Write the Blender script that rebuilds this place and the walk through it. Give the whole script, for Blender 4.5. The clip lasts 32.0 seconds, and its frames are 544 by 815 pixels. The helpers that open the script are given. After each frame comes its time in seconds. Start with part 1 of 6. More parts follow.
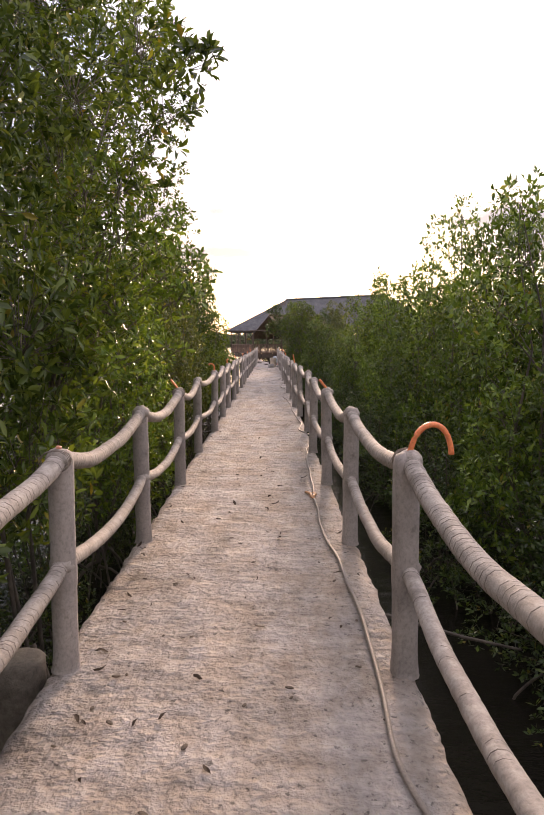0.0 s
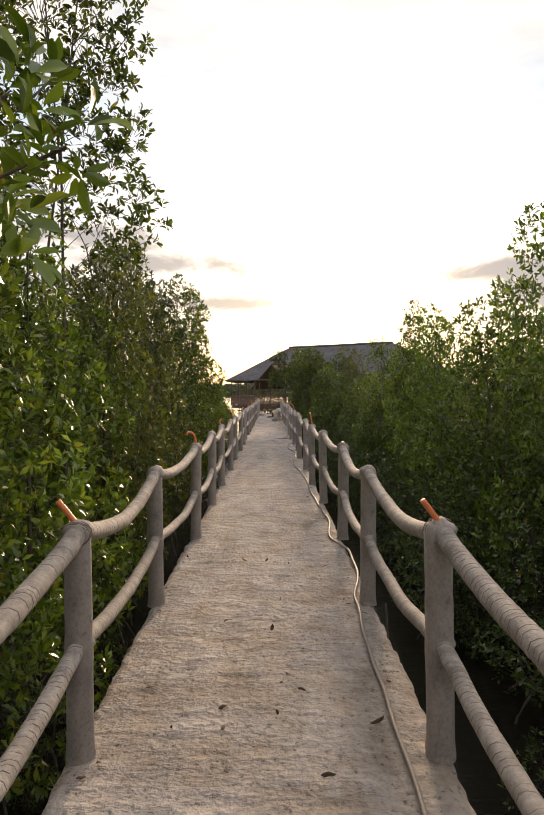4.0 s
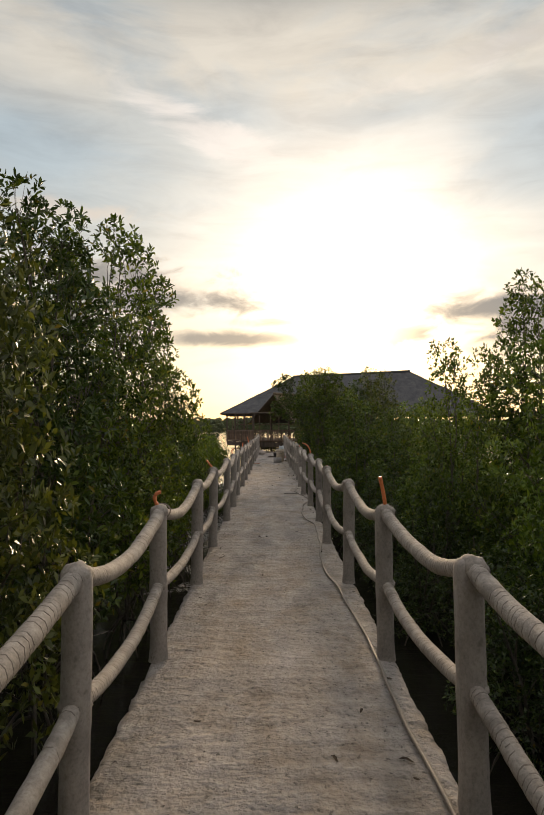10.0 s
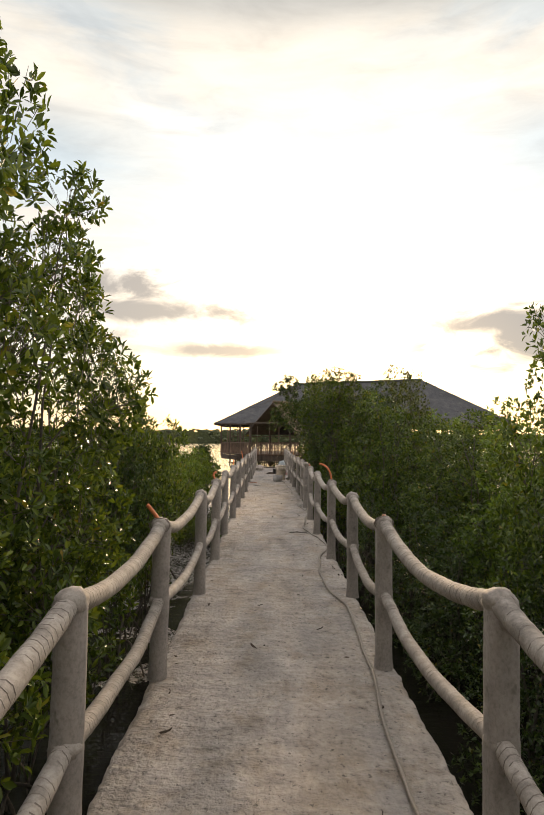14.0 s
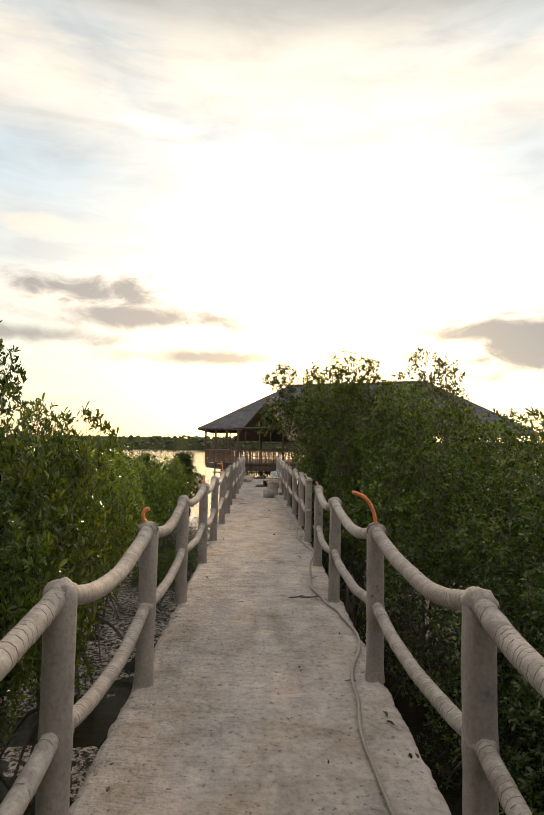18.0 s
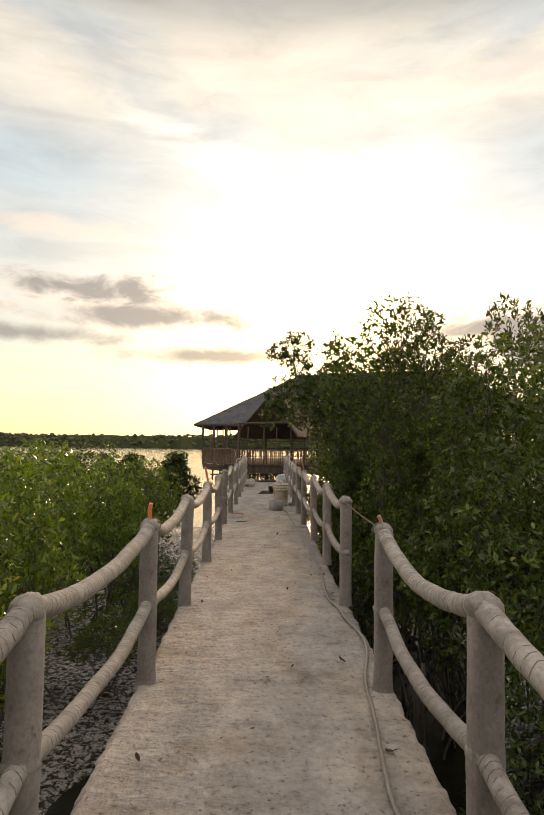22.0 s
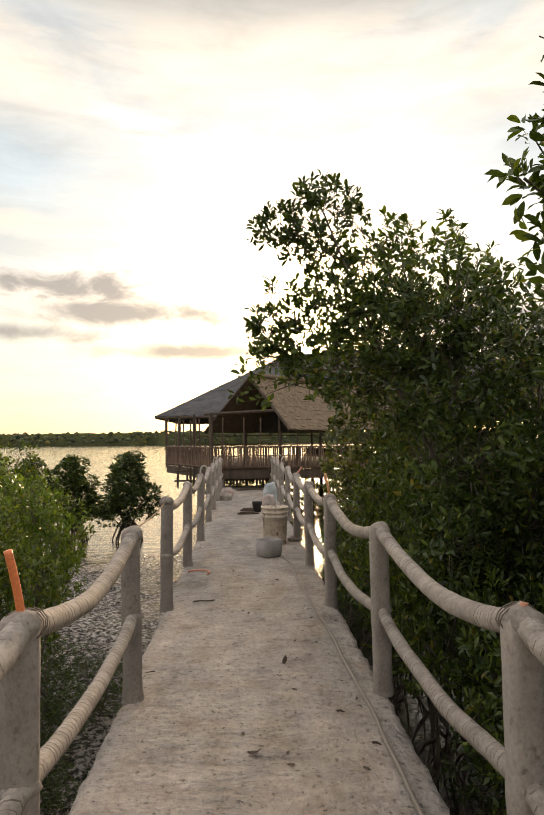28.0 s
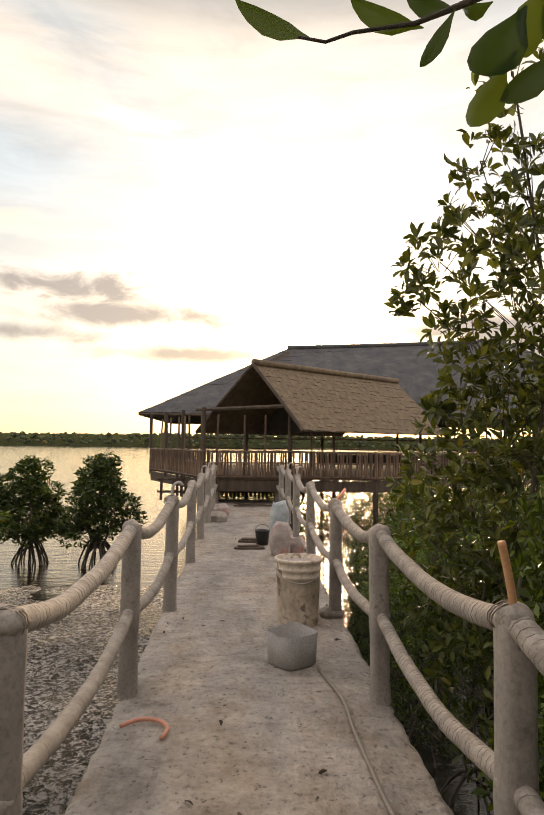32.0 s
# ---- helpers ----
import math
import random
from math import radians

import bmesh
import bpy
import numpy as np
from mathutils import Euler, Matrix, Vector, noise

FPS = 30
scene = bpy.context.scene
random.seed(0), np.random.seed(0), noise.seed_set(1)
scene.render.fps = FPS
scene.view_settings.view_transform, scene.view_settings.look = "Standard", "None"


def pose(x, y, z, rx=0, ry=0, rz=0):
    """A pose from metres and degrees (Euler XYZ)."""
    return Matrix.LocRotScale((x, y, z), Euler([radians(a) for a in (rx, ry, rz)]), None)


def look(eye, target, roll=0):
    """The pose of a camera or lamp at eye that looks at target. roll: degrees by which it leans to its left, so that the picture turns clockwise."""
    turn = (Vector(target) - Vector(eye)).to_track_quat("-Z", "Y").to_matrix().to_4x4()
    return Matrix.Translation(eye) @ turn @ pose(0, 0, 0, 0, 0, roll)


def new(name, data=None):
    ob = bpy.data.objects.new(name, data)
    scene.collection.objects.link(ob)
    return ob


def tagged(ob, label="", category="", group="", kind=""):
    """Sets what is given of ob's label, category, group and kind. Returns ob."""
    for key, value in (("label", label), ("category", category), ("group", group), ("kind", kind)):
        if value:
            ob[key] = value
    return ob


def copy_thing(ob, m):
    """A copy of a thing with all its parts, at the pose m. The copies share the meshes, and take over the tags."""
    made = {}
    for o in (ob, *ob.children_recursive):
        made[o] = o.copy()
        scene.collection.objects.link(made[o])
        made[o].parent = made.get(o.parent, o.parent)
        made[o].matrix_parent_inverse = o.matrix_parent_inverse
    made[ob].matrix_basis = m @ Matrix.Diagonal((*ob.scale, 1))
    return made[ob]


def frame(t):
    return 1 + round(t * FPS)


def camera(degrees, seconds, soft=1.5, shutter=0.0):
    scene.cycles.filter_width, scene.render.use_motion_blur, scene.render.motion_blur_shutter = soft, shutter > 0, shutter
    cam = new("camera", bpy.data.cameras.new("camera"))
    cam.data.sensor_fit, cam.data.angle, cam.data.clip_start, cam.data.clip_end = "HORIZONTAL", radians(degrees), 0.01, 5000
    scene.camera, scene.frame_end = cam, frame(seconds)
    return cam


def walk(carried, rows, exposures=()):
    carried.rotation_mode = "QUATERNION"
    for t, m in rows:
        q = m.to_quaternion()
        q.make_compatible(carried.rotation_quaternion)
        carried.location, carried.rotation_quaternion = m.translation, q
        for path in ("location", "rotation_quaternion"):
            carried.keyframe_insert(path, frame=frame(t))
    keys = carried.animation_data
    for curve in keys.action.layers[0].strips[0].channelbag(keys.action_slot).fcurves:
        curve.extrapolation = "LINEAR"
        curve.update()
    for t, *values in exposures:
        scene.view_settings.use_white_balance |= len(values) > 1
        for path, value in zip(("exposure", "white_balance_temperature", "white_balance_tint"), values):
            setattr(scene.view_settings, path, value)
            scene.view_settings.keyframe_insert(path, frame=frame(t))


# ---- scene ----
cam = camera(47.4, 32.0)
PATH = [
    (0, (0.188, 0.973, 1.452), (0.194, 2.962, 1.242), -0),
    (0.5, (0.141, 1.444, 1.475), (0.147, 3.433, 1.267), -0.2),
    (1, (0.082, 1.92, 1.498), (0.099, 3.91, 1.294), 0.2),
    (1.5, (0.063, 2.39, 1.52), (0.087, 4.385, 1.384), 0.1),
    (2, (0.062, 2.85, 1.52), (0.09, 4.848, 1.446), -0.1),
    (2.5, (0.079, 3.314, 1.51), (0.091, 5.314, 1.46), -0.2),
    (3, (0.06, 3.744, 1.551), (0.07, 5.743, 1.498), -0.2),
    (3.5, (0.066, 4.204, 1.542), (0.071, 6.203, 1.488), -0.3),
    (5.5, (0.05, 6.179, 1.488), (0.048, 8.179, 1.455), 0.4),
    (6, (0.039, 6.663, 1.493), (0.037, 8.663, 1.465), 0.4),
    (6.5, (0.026, 7.139, 1.512), (0.034, 9.139, 1.487), 0.5),
    (7, (0.023, 7.631, 1.516), (0.021, 9.631, 1.498), 0.3),
    (7.5, (0.013, 8.123, 1.515), (0.016, 10.123, 1.505), 0.1),
    (8, (0.002, 8.613, 1.515), (0.006, 10.613, 1.509), -0),
    (8.5, (0.0, 9.116, 1.535), (0.002, 11.116, 1.532), -0.1),
    (9, (-0.007, 9.653, 1.522), (-0.003, 11.653, 1.527), 0.1),
    (9.5, (-0.014, 10.164, 1.523), (-0.009, 12.164, 1.545), 0),
    (10, (-0.015, 10.71, 1.503), (-0.013, 12.709, 1.564), 0.1),
    (10.5, (-0.047, 11.224, 1.516), (-0.04, 13.223, 1.581), 0.1),
    (11, (-0.041, 11.698, 1.51), (-0.052, 13.697, 1.583), 0.3),
    (11.5, (-0.046, 12.202, 1.499), (-0.065, 14.2, 1.579), 0.3),
    (12, (-0.01, 12.684, 1.494), (-0.023, 14.682, 1.581), 0.4),
    (12.5, (-0.042, 13.149, 1.515), (-0.049, 15.147, 1.603), 0.5),
    (13, (-0.03, 13.636, 1.516), (-0.035, 15.634, 1.607), 0.8),
    (13.5, (-0.057, 14.108, 1.507), (-0.059, 16.105, 1.604), 0.9),
    (14, (-0.066, 14.596, 1.501), (-0.059, 16.594, 1.601), 0.7),
    (14.5, (-0.043, 15.004, 1.505), (-0.034, 17.001, 1.61), 0.4),
    (16.5, (-0.017, 16.96, 1.51), (0.008, 18.957, 1.625), 0.7),
    (17, (-0.032, 17.452, 1.505), (0.003, 19.448, 1.624), 0.9),
    (17.5, (-0.01, 17.948, 1.49), (0.024, 19.944, 1.612), 0.7),
    (18, (-0.03, 18.435, 1.479), (0.005, 20.431, 1.603), 1),
    (18.5, (0.0, 18.895, 1.49), (0.012, 20.891, 1.615), 0.8),
    (19, (-0.021, 19.379, 1.507), (-0.02, 21.375, 1.633), 0.8),
    (19.5, (0.004, 19.938, 1.499), (0.005, 21.934, 1.629), 0.4),
    (20, (-0.022, 20.438, 1.497), (-0.02, 22.434, 1.63), 0.7),
    (20.5, (-0.011, 20.922, 1.502), (0.002, 22.918, 1.633), 0.8),
    (21, (-0.006, 21.393, 1.51), (0.007, 23.389, 1.644), 0.7),
    (21.5, (-0.015, 21.913, 1.499), (0.008, 23.909, 1.632), 0.5),
    (22, (-0.018, 22.436, 1.47), (0.002, 24.432, 1.588), 0.7),
    (22.5, (-0.025, 22.94, 1.489), (0.008, 24.936, 1.605), 0.5),
    (23, (-0.015, 23.426, 1.509), (0.022, 25.422, 1.622), 0.2),
    (23.5, (-0.041, 23.919, 1.516), (0.002, 25.915, 1.629), 0.2),
    (24, (-0.049, 24.391, 1.519), (-0.003, 26.387, 1.632), 0.6),
    (24.5, (-0.082, 24.867, 1.523), (-0.022, 26.863, 1.634), 0.6),
    (25, (-0.061, 25.353, 1.525), (0.003, 27.349, 1.634), 0.6),
    (25.5, (-0.095, 25.896, 1.507), (-0.029, 27.892, 1.617), 0.7),
    (27.5, (-0.05, 27.893, 1.503), (0.029, 29.889, 1.601), -0.7),
    (28, (-0.063, 28.372, 1.499), (0.027, 30.368, 1.599), -0.6),
    (28.5, (-0.081, 28.86, 1.5), (0.02, 30.855, 1.601), -0.3),
    (29, (-0.112, 29.327, 1.496), (-0.019, 31.322, 1.601), -0.1),
    (29.5, (-0.081, 29.776, 1.516), (-0.058, 31.774, 1.619), -0.2),
    (30, (-0.095, 30.254, 1.506), (-0.048, 32.251, 1.612), 0.1),
    (30.5, (-0.065, 30.704, 1.496), (-0.01, 32.7, 1.604), 0.4),
    (31, (-0.076, 31.185, 1.481), (-0.009, 33.181, 1.591), 0.4),
    (31.5, (-0.072, 31.667, 1.465), (0.012, 33.662, 1.577), 0.5),
    (32, (-0.103, 32.17, 1.458), (-0.012, 34.165, 1.573), 0.7),
]
EXPOSURES = [(0, 0.8, 6650, 30), (1.2, 0.72, 6650, 30), (2.2, 0.58, 6800, 26), (3.5, 0.38, 6900, 21), (6, 0.33, 6950, 18), (7.5, 0.18, 6950, 17), (9.5, -0.2, 7000, 15), (11, -0.5, 7050, 15), (12, 0.1, 7150, 16), (13, 0.25, 7150, 16), (16, 0.36, 7200, 16), (19, 0.2, 7350, 16), (23, 0.13, 7500, 17), (25, 0.26, 7400, 17), (29, 0.32, 7500, 18), (32, 0.36, 7700, 20)]
walk(cam, [(t, look(eye, target, roll)) for t, eye, target, roll in PATH], EXPOSURES)

# ---- light ----
SUN_AZ, SUN_EL = 7.3, 11.7
sun_way = Vector((math.sin(radians(SUN_AZ)) * math.cos(radians(SUN_EL)), math.cos(radians(SUN_AZ)) * math.cos(radians(SUN_EL)), math.sin(radians(SUN_EL))))


def nodes_of(tree):
    tree.nodes.clear()

    def add(kind, **props):
        n = tree.nodes.new(kind)
        for key, value in props.items():
            if key in n.inputs:
                n.inputs[key].default_value = value
            elif key == "operation":
                n.operation = value
            elif key == "data_type":
                n.data_type = value
            elif key == "blend_type":
                n.blend_type = value
            elif key == "sky_type":
                n.sky_type = value
            elif key == "sun_disc":
                n.sun_disc = value
        return n

    return add, tree.links.new


def ramp_node(add, stops, mode="LINEAR"):
    r = add("ShaderNodeValToRGB")
    r.color_ramp.interpolation = mode
    els = r.color_ramp.elements
    while len(els) < len(stops):
        els.new(0.5)
    for e, (p, c) in zip(els, stops):
        e.position = p
        e.color = (c, c, c, 1) if isinstance(c, (int, float)) else (*c, 1)
    return r


def make_world():
    w = bpy.data.worlds.new("sky")
    scene.world = w
    w.use_nodes = True
    add, link = nodes_of(w.node_tree)
    out = add("ShaderNodeOutputWorld")
    sky = add("ShaderNodeTexSky", sky_type="NISHITA", sun_disc=False)
    sky.sun_elevation, sky.sun_rotation = radians(SUN_EL), radians(SUN_AZ)
    sky.air_density, sky.dust_density = 1.0, 1.0
    bg_sky = add("ShaderNodeBackground", Strength=0.05)
    link(sky.outputs[0], bg_sky.inputs[0])
    co = add("ShaderNodeTexCoord")
    way = co.outputs["Generated"]
    sep = add("ShaderNodeSeparateXYZ")
    link(way, sep.inputs[0])

    def calc(op, a, b=None, c=None):
        n = add("ShaderNodeMath", operation=op)
        for k, v in enumerate((a, b, c)):
            if v is None:
                continue
            if isinstance(v, (int, float)):
                n.inputs[k].default_value = v
            else:
                link(v, n.inputs[k])
        return n.outputs[0]

    def mixed(fac, a, b, mode="MIX"):
        n = add("ShaderNodeMix", data_type="RGBA", blend_type=mode)
        for k, v in ((0, fac), (6, a), (7, b)):
            if isinstance(v, (int, float)):
                n.inputs[k].default_value = v
            elif isinstance(v, tuple):
                n.inputs[k].default_value = (*v, 1)
            else:
                link(v, n.inputs[k])
        return n.outputs[2]

    def graded(value, stops, mode="LINEAR"):
        r = ramp_node(add, stops, mode)
        link(value, r.inputs[0])
        return r.outputs[0]

    # bearing from the walk's direction and height over the horizon, in degrees
    az = calc("MULTIPLY", calc("ARCTAN2", sep.outputs["X"], sep.outputs["Y"]), 57.2958)
    el = calc("MULTIPLY", calc("ARCSINE", sep.outputs["Z"]), 57.2958)
    flat = add("ShaderNodeCombineXYZ")
    link(az, flat.inputs[0])
    link(el, flat.inputs[1])

    def wisps(scale, stretch, detail=6.0, rough=0.55, shift=0.0, twist=0.3):
        mp = add("ShaderNodeMapping")
        mp.inputs["Scale"].default_value = stretch
        mp.inputs["Location"].default_value = (shift, shift * 0.7, shift * 1.3)
        link(way, mp.inputs[0])
        n = add("ShaderNodeTexNoise", Scale=scale, Detail=detail, Roughness=rough, Distortion=twist)
        link(mp.outputs[0], n.inputs["Vector"])
        return n.outputs[0]

    puffs = wisps(13.0, (1.0, 1.0, 2.2), 8, 0.6, 2.0, 0.5)
    drawn = wisps(7.0, (1.0, 1.0, 4.5), 7, 0.6, 5.0, 0.5)
    broad = wisps(4.0, (1.0, 1.0, 2.2), 6, 0.55, 9.0, 0.6)

    def bank(x, y, rx, ry, soft=0.5, ragged=1.0, noise_out=None, tilt=0.0):
        """How much of a cloud bank centred on that bearing and height covers the sky."""
        u = calc("MULTIPLY", calc("SUBTRACT", az, x), 1 / rx)
        v = calc("MULTIPLY", calc("SUBTRACT", calc("SUBTRACT", el, y), calc("MULTIPLY", calc("SUBTRACT", az, x), tilt)), 1 / ry)
        d = calc("SQRT", calc("ADD", calc("MULTIPLY", u, u), calc("MULTIPLY", v, v)))
        d = calc("MULTIPLY_ADD", calc("SUBTRACT", noise_out or drawn, 0.5), -5.2 * ragged, d)
        return graded(calc("MULTIPLY", d, 0.5), [(0.42 - 0.42 * soft, 1.0), (0.58, 0.0)], "EASE")

    def most(values):
        m = values[0]
        for v in values[1:]:
            m = calc("MAXIMUM", m, v)
        return m

    dot = add("ShaderNodeVectorMath", operation="DOT_PRODUCT")
    link(way, dot.inputs[0])
    dot.inputs[1].default_value = tuple(sun_way)
    near = dot.outputs["Value"]
    glow = graded(near, [(0.0, (1.08, 1.06, 1.06)), (0.45, (1.0, 0.99, 1.0)), (0.70, (0.51, 0.555, 0.575)), (0.88, (0.465, 0.53, 0.535)), (0.945, (0.565, 0.62, 0.605)), (0.978, (0.79, 0.82, 0.785)), (0.992, (1.5, 1.38, 1.18)), (0.9985, (5.0, 4.0, 2.8)), (0.9996, (26.0, 19.0, 11.0))])
    low = graded(sep.outputs["Z"], [(0.0, (1.0, 0.90, 0.66)), (0.10, (1.0, 0.94, 0.76)), (0.20, (1.0, 0.985, 0.94)), (1.0, (0.97, 1.0, 1.04))])
    col = mixed(1.0, glow, low, "MULTIPLY")
    # the side of the sky away from the sun is dimmer
    behind = graded(calc("MULTIPLY_ADD", near, 0.5, 0.5), [(0.0, 0.42), (0.35, 0.62), (0.6, 1.0)])
    col = mixed(1.0, col, behind, "MULTIPLY")
    # open blue between the clouds
    blue = most([bank(-22, 22.5, 19, 4.0, 0.9, 0.5, broad, -0.12), bank(26, 23.0, 13, 6.0, 0.8, 0.45, broad), bank(-6, 27.5, 10, 2.2, 0.9, 0.5, broad, -0.2), bank(11, 27.0, 9, 2.0, 0.9, 0.5, broad, 0.1)])
    col = mixed(calc("MULTIPLY", blue, 0.9), col, (0.395, 0.51, 0.56))
    # bright streaks and the cream-coloured cloud deck higher up
    streak = most([bank(-3, 24.5, 13, 1.7, 0.8, 0.5, drawn, -0.36), bank(22, 30.5, 12, 1.5, 0.7, 0.5, puffs, 0.2)])
    col = mixed(calc("MULTIPLY", streak, 0.8), col, (0.86, 0.83, 0.77))
    deck_band = graded(calc("MULTIPLY", el, 1 / 90), [(0.27, 0.0), (0.33, 1.0), (0.37, 1.0), (0.43, 0.0)], "EASE")
    cream = calc("MULTIPLY", deck_band, graded(broad, [(0.40, 0.0), (0.58, 1.0)]))
    ahead = graded(near, [(0.6, 0.0), (0.85, 1.0)])
    col = mixed(calc("MULTIPLY", calc("MULTIPLY", cream, ahead), 0.85), col, (0.75, 0.71, 0.58))
    roof = graded(calc("MULTIPLY", el, 1 / 90), [(0.36, 0.0), (0.42, 1.0), (0.6, 1.0), (0.75, 0.0)], "EASE")
    col = mixed(calc("MULTIPLY", calc("MULTIPLY", roof, ahead), graded(broad, [(0.35, 0.35), (0.6, 0.9)])), col, (0.39, 0.41, 0.395))
    # uneven thin veil over all of it
    col = mixed(1.0, col, graded(drawn, [(0.34, 0.86), (0.5, 1.0), (0.66, 1.10)]), "MULTIPLY")
    # low banks towards the horizon, grey with sunlit rims
    rims = most([bank(-14, 12.4, 16, 2.9, 0.7, 0.5, puffs), bank(-4, 8.6, 14, 1.7, 0.7, 0.45), bank(22, 10.0, 14, 3.6, 0.5, 0.5, puffs), bank(9.5, 9.0, 6, 2.6, 0.7, 0.5, puffs), bank(-20, 18.4, 10, 1.0, 0.9, 0.6, puffs)])
    away = graded(near, [(0.985, 1.0), (0.996, 0.25), (1.0, 0.0)])
    col = mixed(calc("MULTIPLY", calc("MULTIPLY", rims, away), 0.75), col, (0.70, 0.61, 0.49))
    banks = most([bank(-10, 11.3, 14, 1.35, 0.8, 0.42, puffs), bank(-15, 13.4, 9, 1.5, 0.9, 0.75, puffs), bank(-4.5, 8.0, 11, 0.95, 0.8, 0.35, puffs), bank(-22, 9.3, 10, 1.0, 0.9, 0.4, puffs), bank(2.5, 9.6, 6, 0.7, 0.9, 0.4, puffs)])
    col = mixed(calc("MULTIPLY", calc("MULTIPLY", banks, away), 0.95), col, (0.345, 0.348, 0.335))
    east = most([bank(21, 10.3, 11, 1.6, 0.6, 0.35, puffs), bank(26, 9.0, 9, 3.2, 0.5, 0.4, puffs), bank(11, 8.4, 5.0, 1.3, 0.8, 0.6, puffs)])
    col = mixed(calc("MULTIPLY", calc("MULTIPLY", east, away), 0.96), col, (0.24, 0.268, 0.29))
    cover = calc("MAXIMUM", calc("MAXIMUM", banks, east), calc("MULTIPLY", roof, ahead))
    link(calc("MULTIPLY_ADD", cover, -0.038, 0.05), bg_sky.inputs["Strength"])
    bg_haze = add("ShaderNodeBackground", Strength=0.95)
    link(col, bg_haze.inputs[0])
    both = add("ShaderNodeAddShader")
    link(bg_sky.outputs[0], both.inputs[0])
    link(bg_haze.outputs[0], both.inputs[1])
    link(both.outputs[0], out.inputs[0])


make_world()
sun = new("sun", bpy.data.lights.new("sun", "SUN"))
sun.data.energy, sun.data.angle, sun.data.color = 2.8, radians(8), (1.0, 0.78, 0.52)
sun.matrix_world = look(sun_way * 60, (0, 0, 0))


# ---- materials ----
def material(name, colours, scale=6.0, stretch=(1, 1, 1), rough=(0.75, 0.95), bump=0.3, fine=60.0, bump_dist=0.01, metal=0.0, spots=None, per_piece=0.0, island=0.0, coat=0.0):
    """A mottled surface: three colours by a large noise, darkened and lightened by a fine one, with relief from both."""
    m = bpy.data.materials.new(name)
    m.use_nodes = True
    add, link = nodes_of(m.node_tree)
    out = add("ShaderNodeOutputMaterial")
    bs = add("ShaderNodeBsdfPrincipled", Metallic=metal)
    link(bs.outputs[0], out.inputs[0])
    co = add("ShaderNodeTexCoord")
    mp = add("ShaderNodeMapping")
    mp.inputs["Scale"].default_value = stretch
    link(co.outputs["Object"], mp.inputs[0])
    big = add("ShaderNodeTexNoise", Scale=scale, Detail=6.0, Roughness=0.6)
    small = add("ShaderNodeTexNoise", Scale=fine, Detail=5.0, Roughness=0.7)
    link(mp.outputs[0], big.inputs["Vector"])
    link(mp.outputs[0], small.inputs["Vector"])
    cr = ramp_node(add, [(0.32, colours[0]), (0.5, colours[1]), (0.68, colours[2])])
    link(big.outputs[0], cr.inputs[0])
    grain = ramp_node(add, [(0.25, 0.62), (0.5, 1.0), (0.75, 1.22)])
    link(small.outputs[0], grain.inputs[0])
    mix = add("ShaderNodeMix", data_type="RGBA", blend_type="MULTIPLY")
    mix.inputs[0].default_value = 1.0
    link(cr.outputs[0], mix.inputs[6])
    link(grain.outputs[0], mix.inputs[7])
    colour = mix.outputs[2]
    if spots:
        sp = add("ShaderNodeTexNoise", Scale=spots[1], Detail=3.0, Roughness=0.6)
        link(mp.outputs[0], sp.inputs["Vector"])
        sr = ramp_node(add, [(spots[2], 0.0), (spots[2] + 0.06, 1.0)])
        link(sp.outputs[0], sr.inputs[0])
        mx = add("ShaderNodeMix", data_type="RGBA")
        link(sr.outputs[0], mx.inputs[0])
        link(colour, mx.inputs[6])
        mx.inputs[7].default_value = (*spots[0], 1)
        colour = mx.outputs[2]
    if per_piece or island:
        src = add("ShaderNodeObjectInfo").outputs["Random"] if per_piece else add("ShaderNodeNewGeometry").outputs["Random Per Island"]
        a = per_piece or island
        pr = ramp_node(add, [(0.0, 1 - a), (1.0, 1 + a)])
        link(src, pr.inputs[0])
        mp2 = add("ShaderNodeMix", data_type="RGBA", blend_type="MULTIPLY")
        mp2.inputs[0].default_value = 1.0
        link(colour, mp2.inputs[6])
        link(pr.outputs[0], mp2.inputs[7])
        colour = mp2.outputs[2]
    link(colour, bs.inputs["Base Color"])
    rr = ramp_node(add, [(0.3, rough[0]), (0.7, rough[1])])
    link(big.outputs[0], rr.inputs[0])
    link(rr.outputs[0], bs.inputs["Roughness"])
    if coat:
        bs.inputs["Coat Weight"].default_value = coat
    ad = add("ShaderNodeMath", operation="MULTIPLY_ADD")
    ad.inputs[1].default_value = 0.6
    link(big.outputs[0], ad.inputs[0])
    link(small.outputs[0], ad.inputs[2])
    bp = add("ShaderNodeBump", Strength=bump, Distance=bump_dist)
    link(ad.outputs[0], bp.inputs["Height"])
    link(bp.outputs[0], bs.inputs["Normal"])
    return m


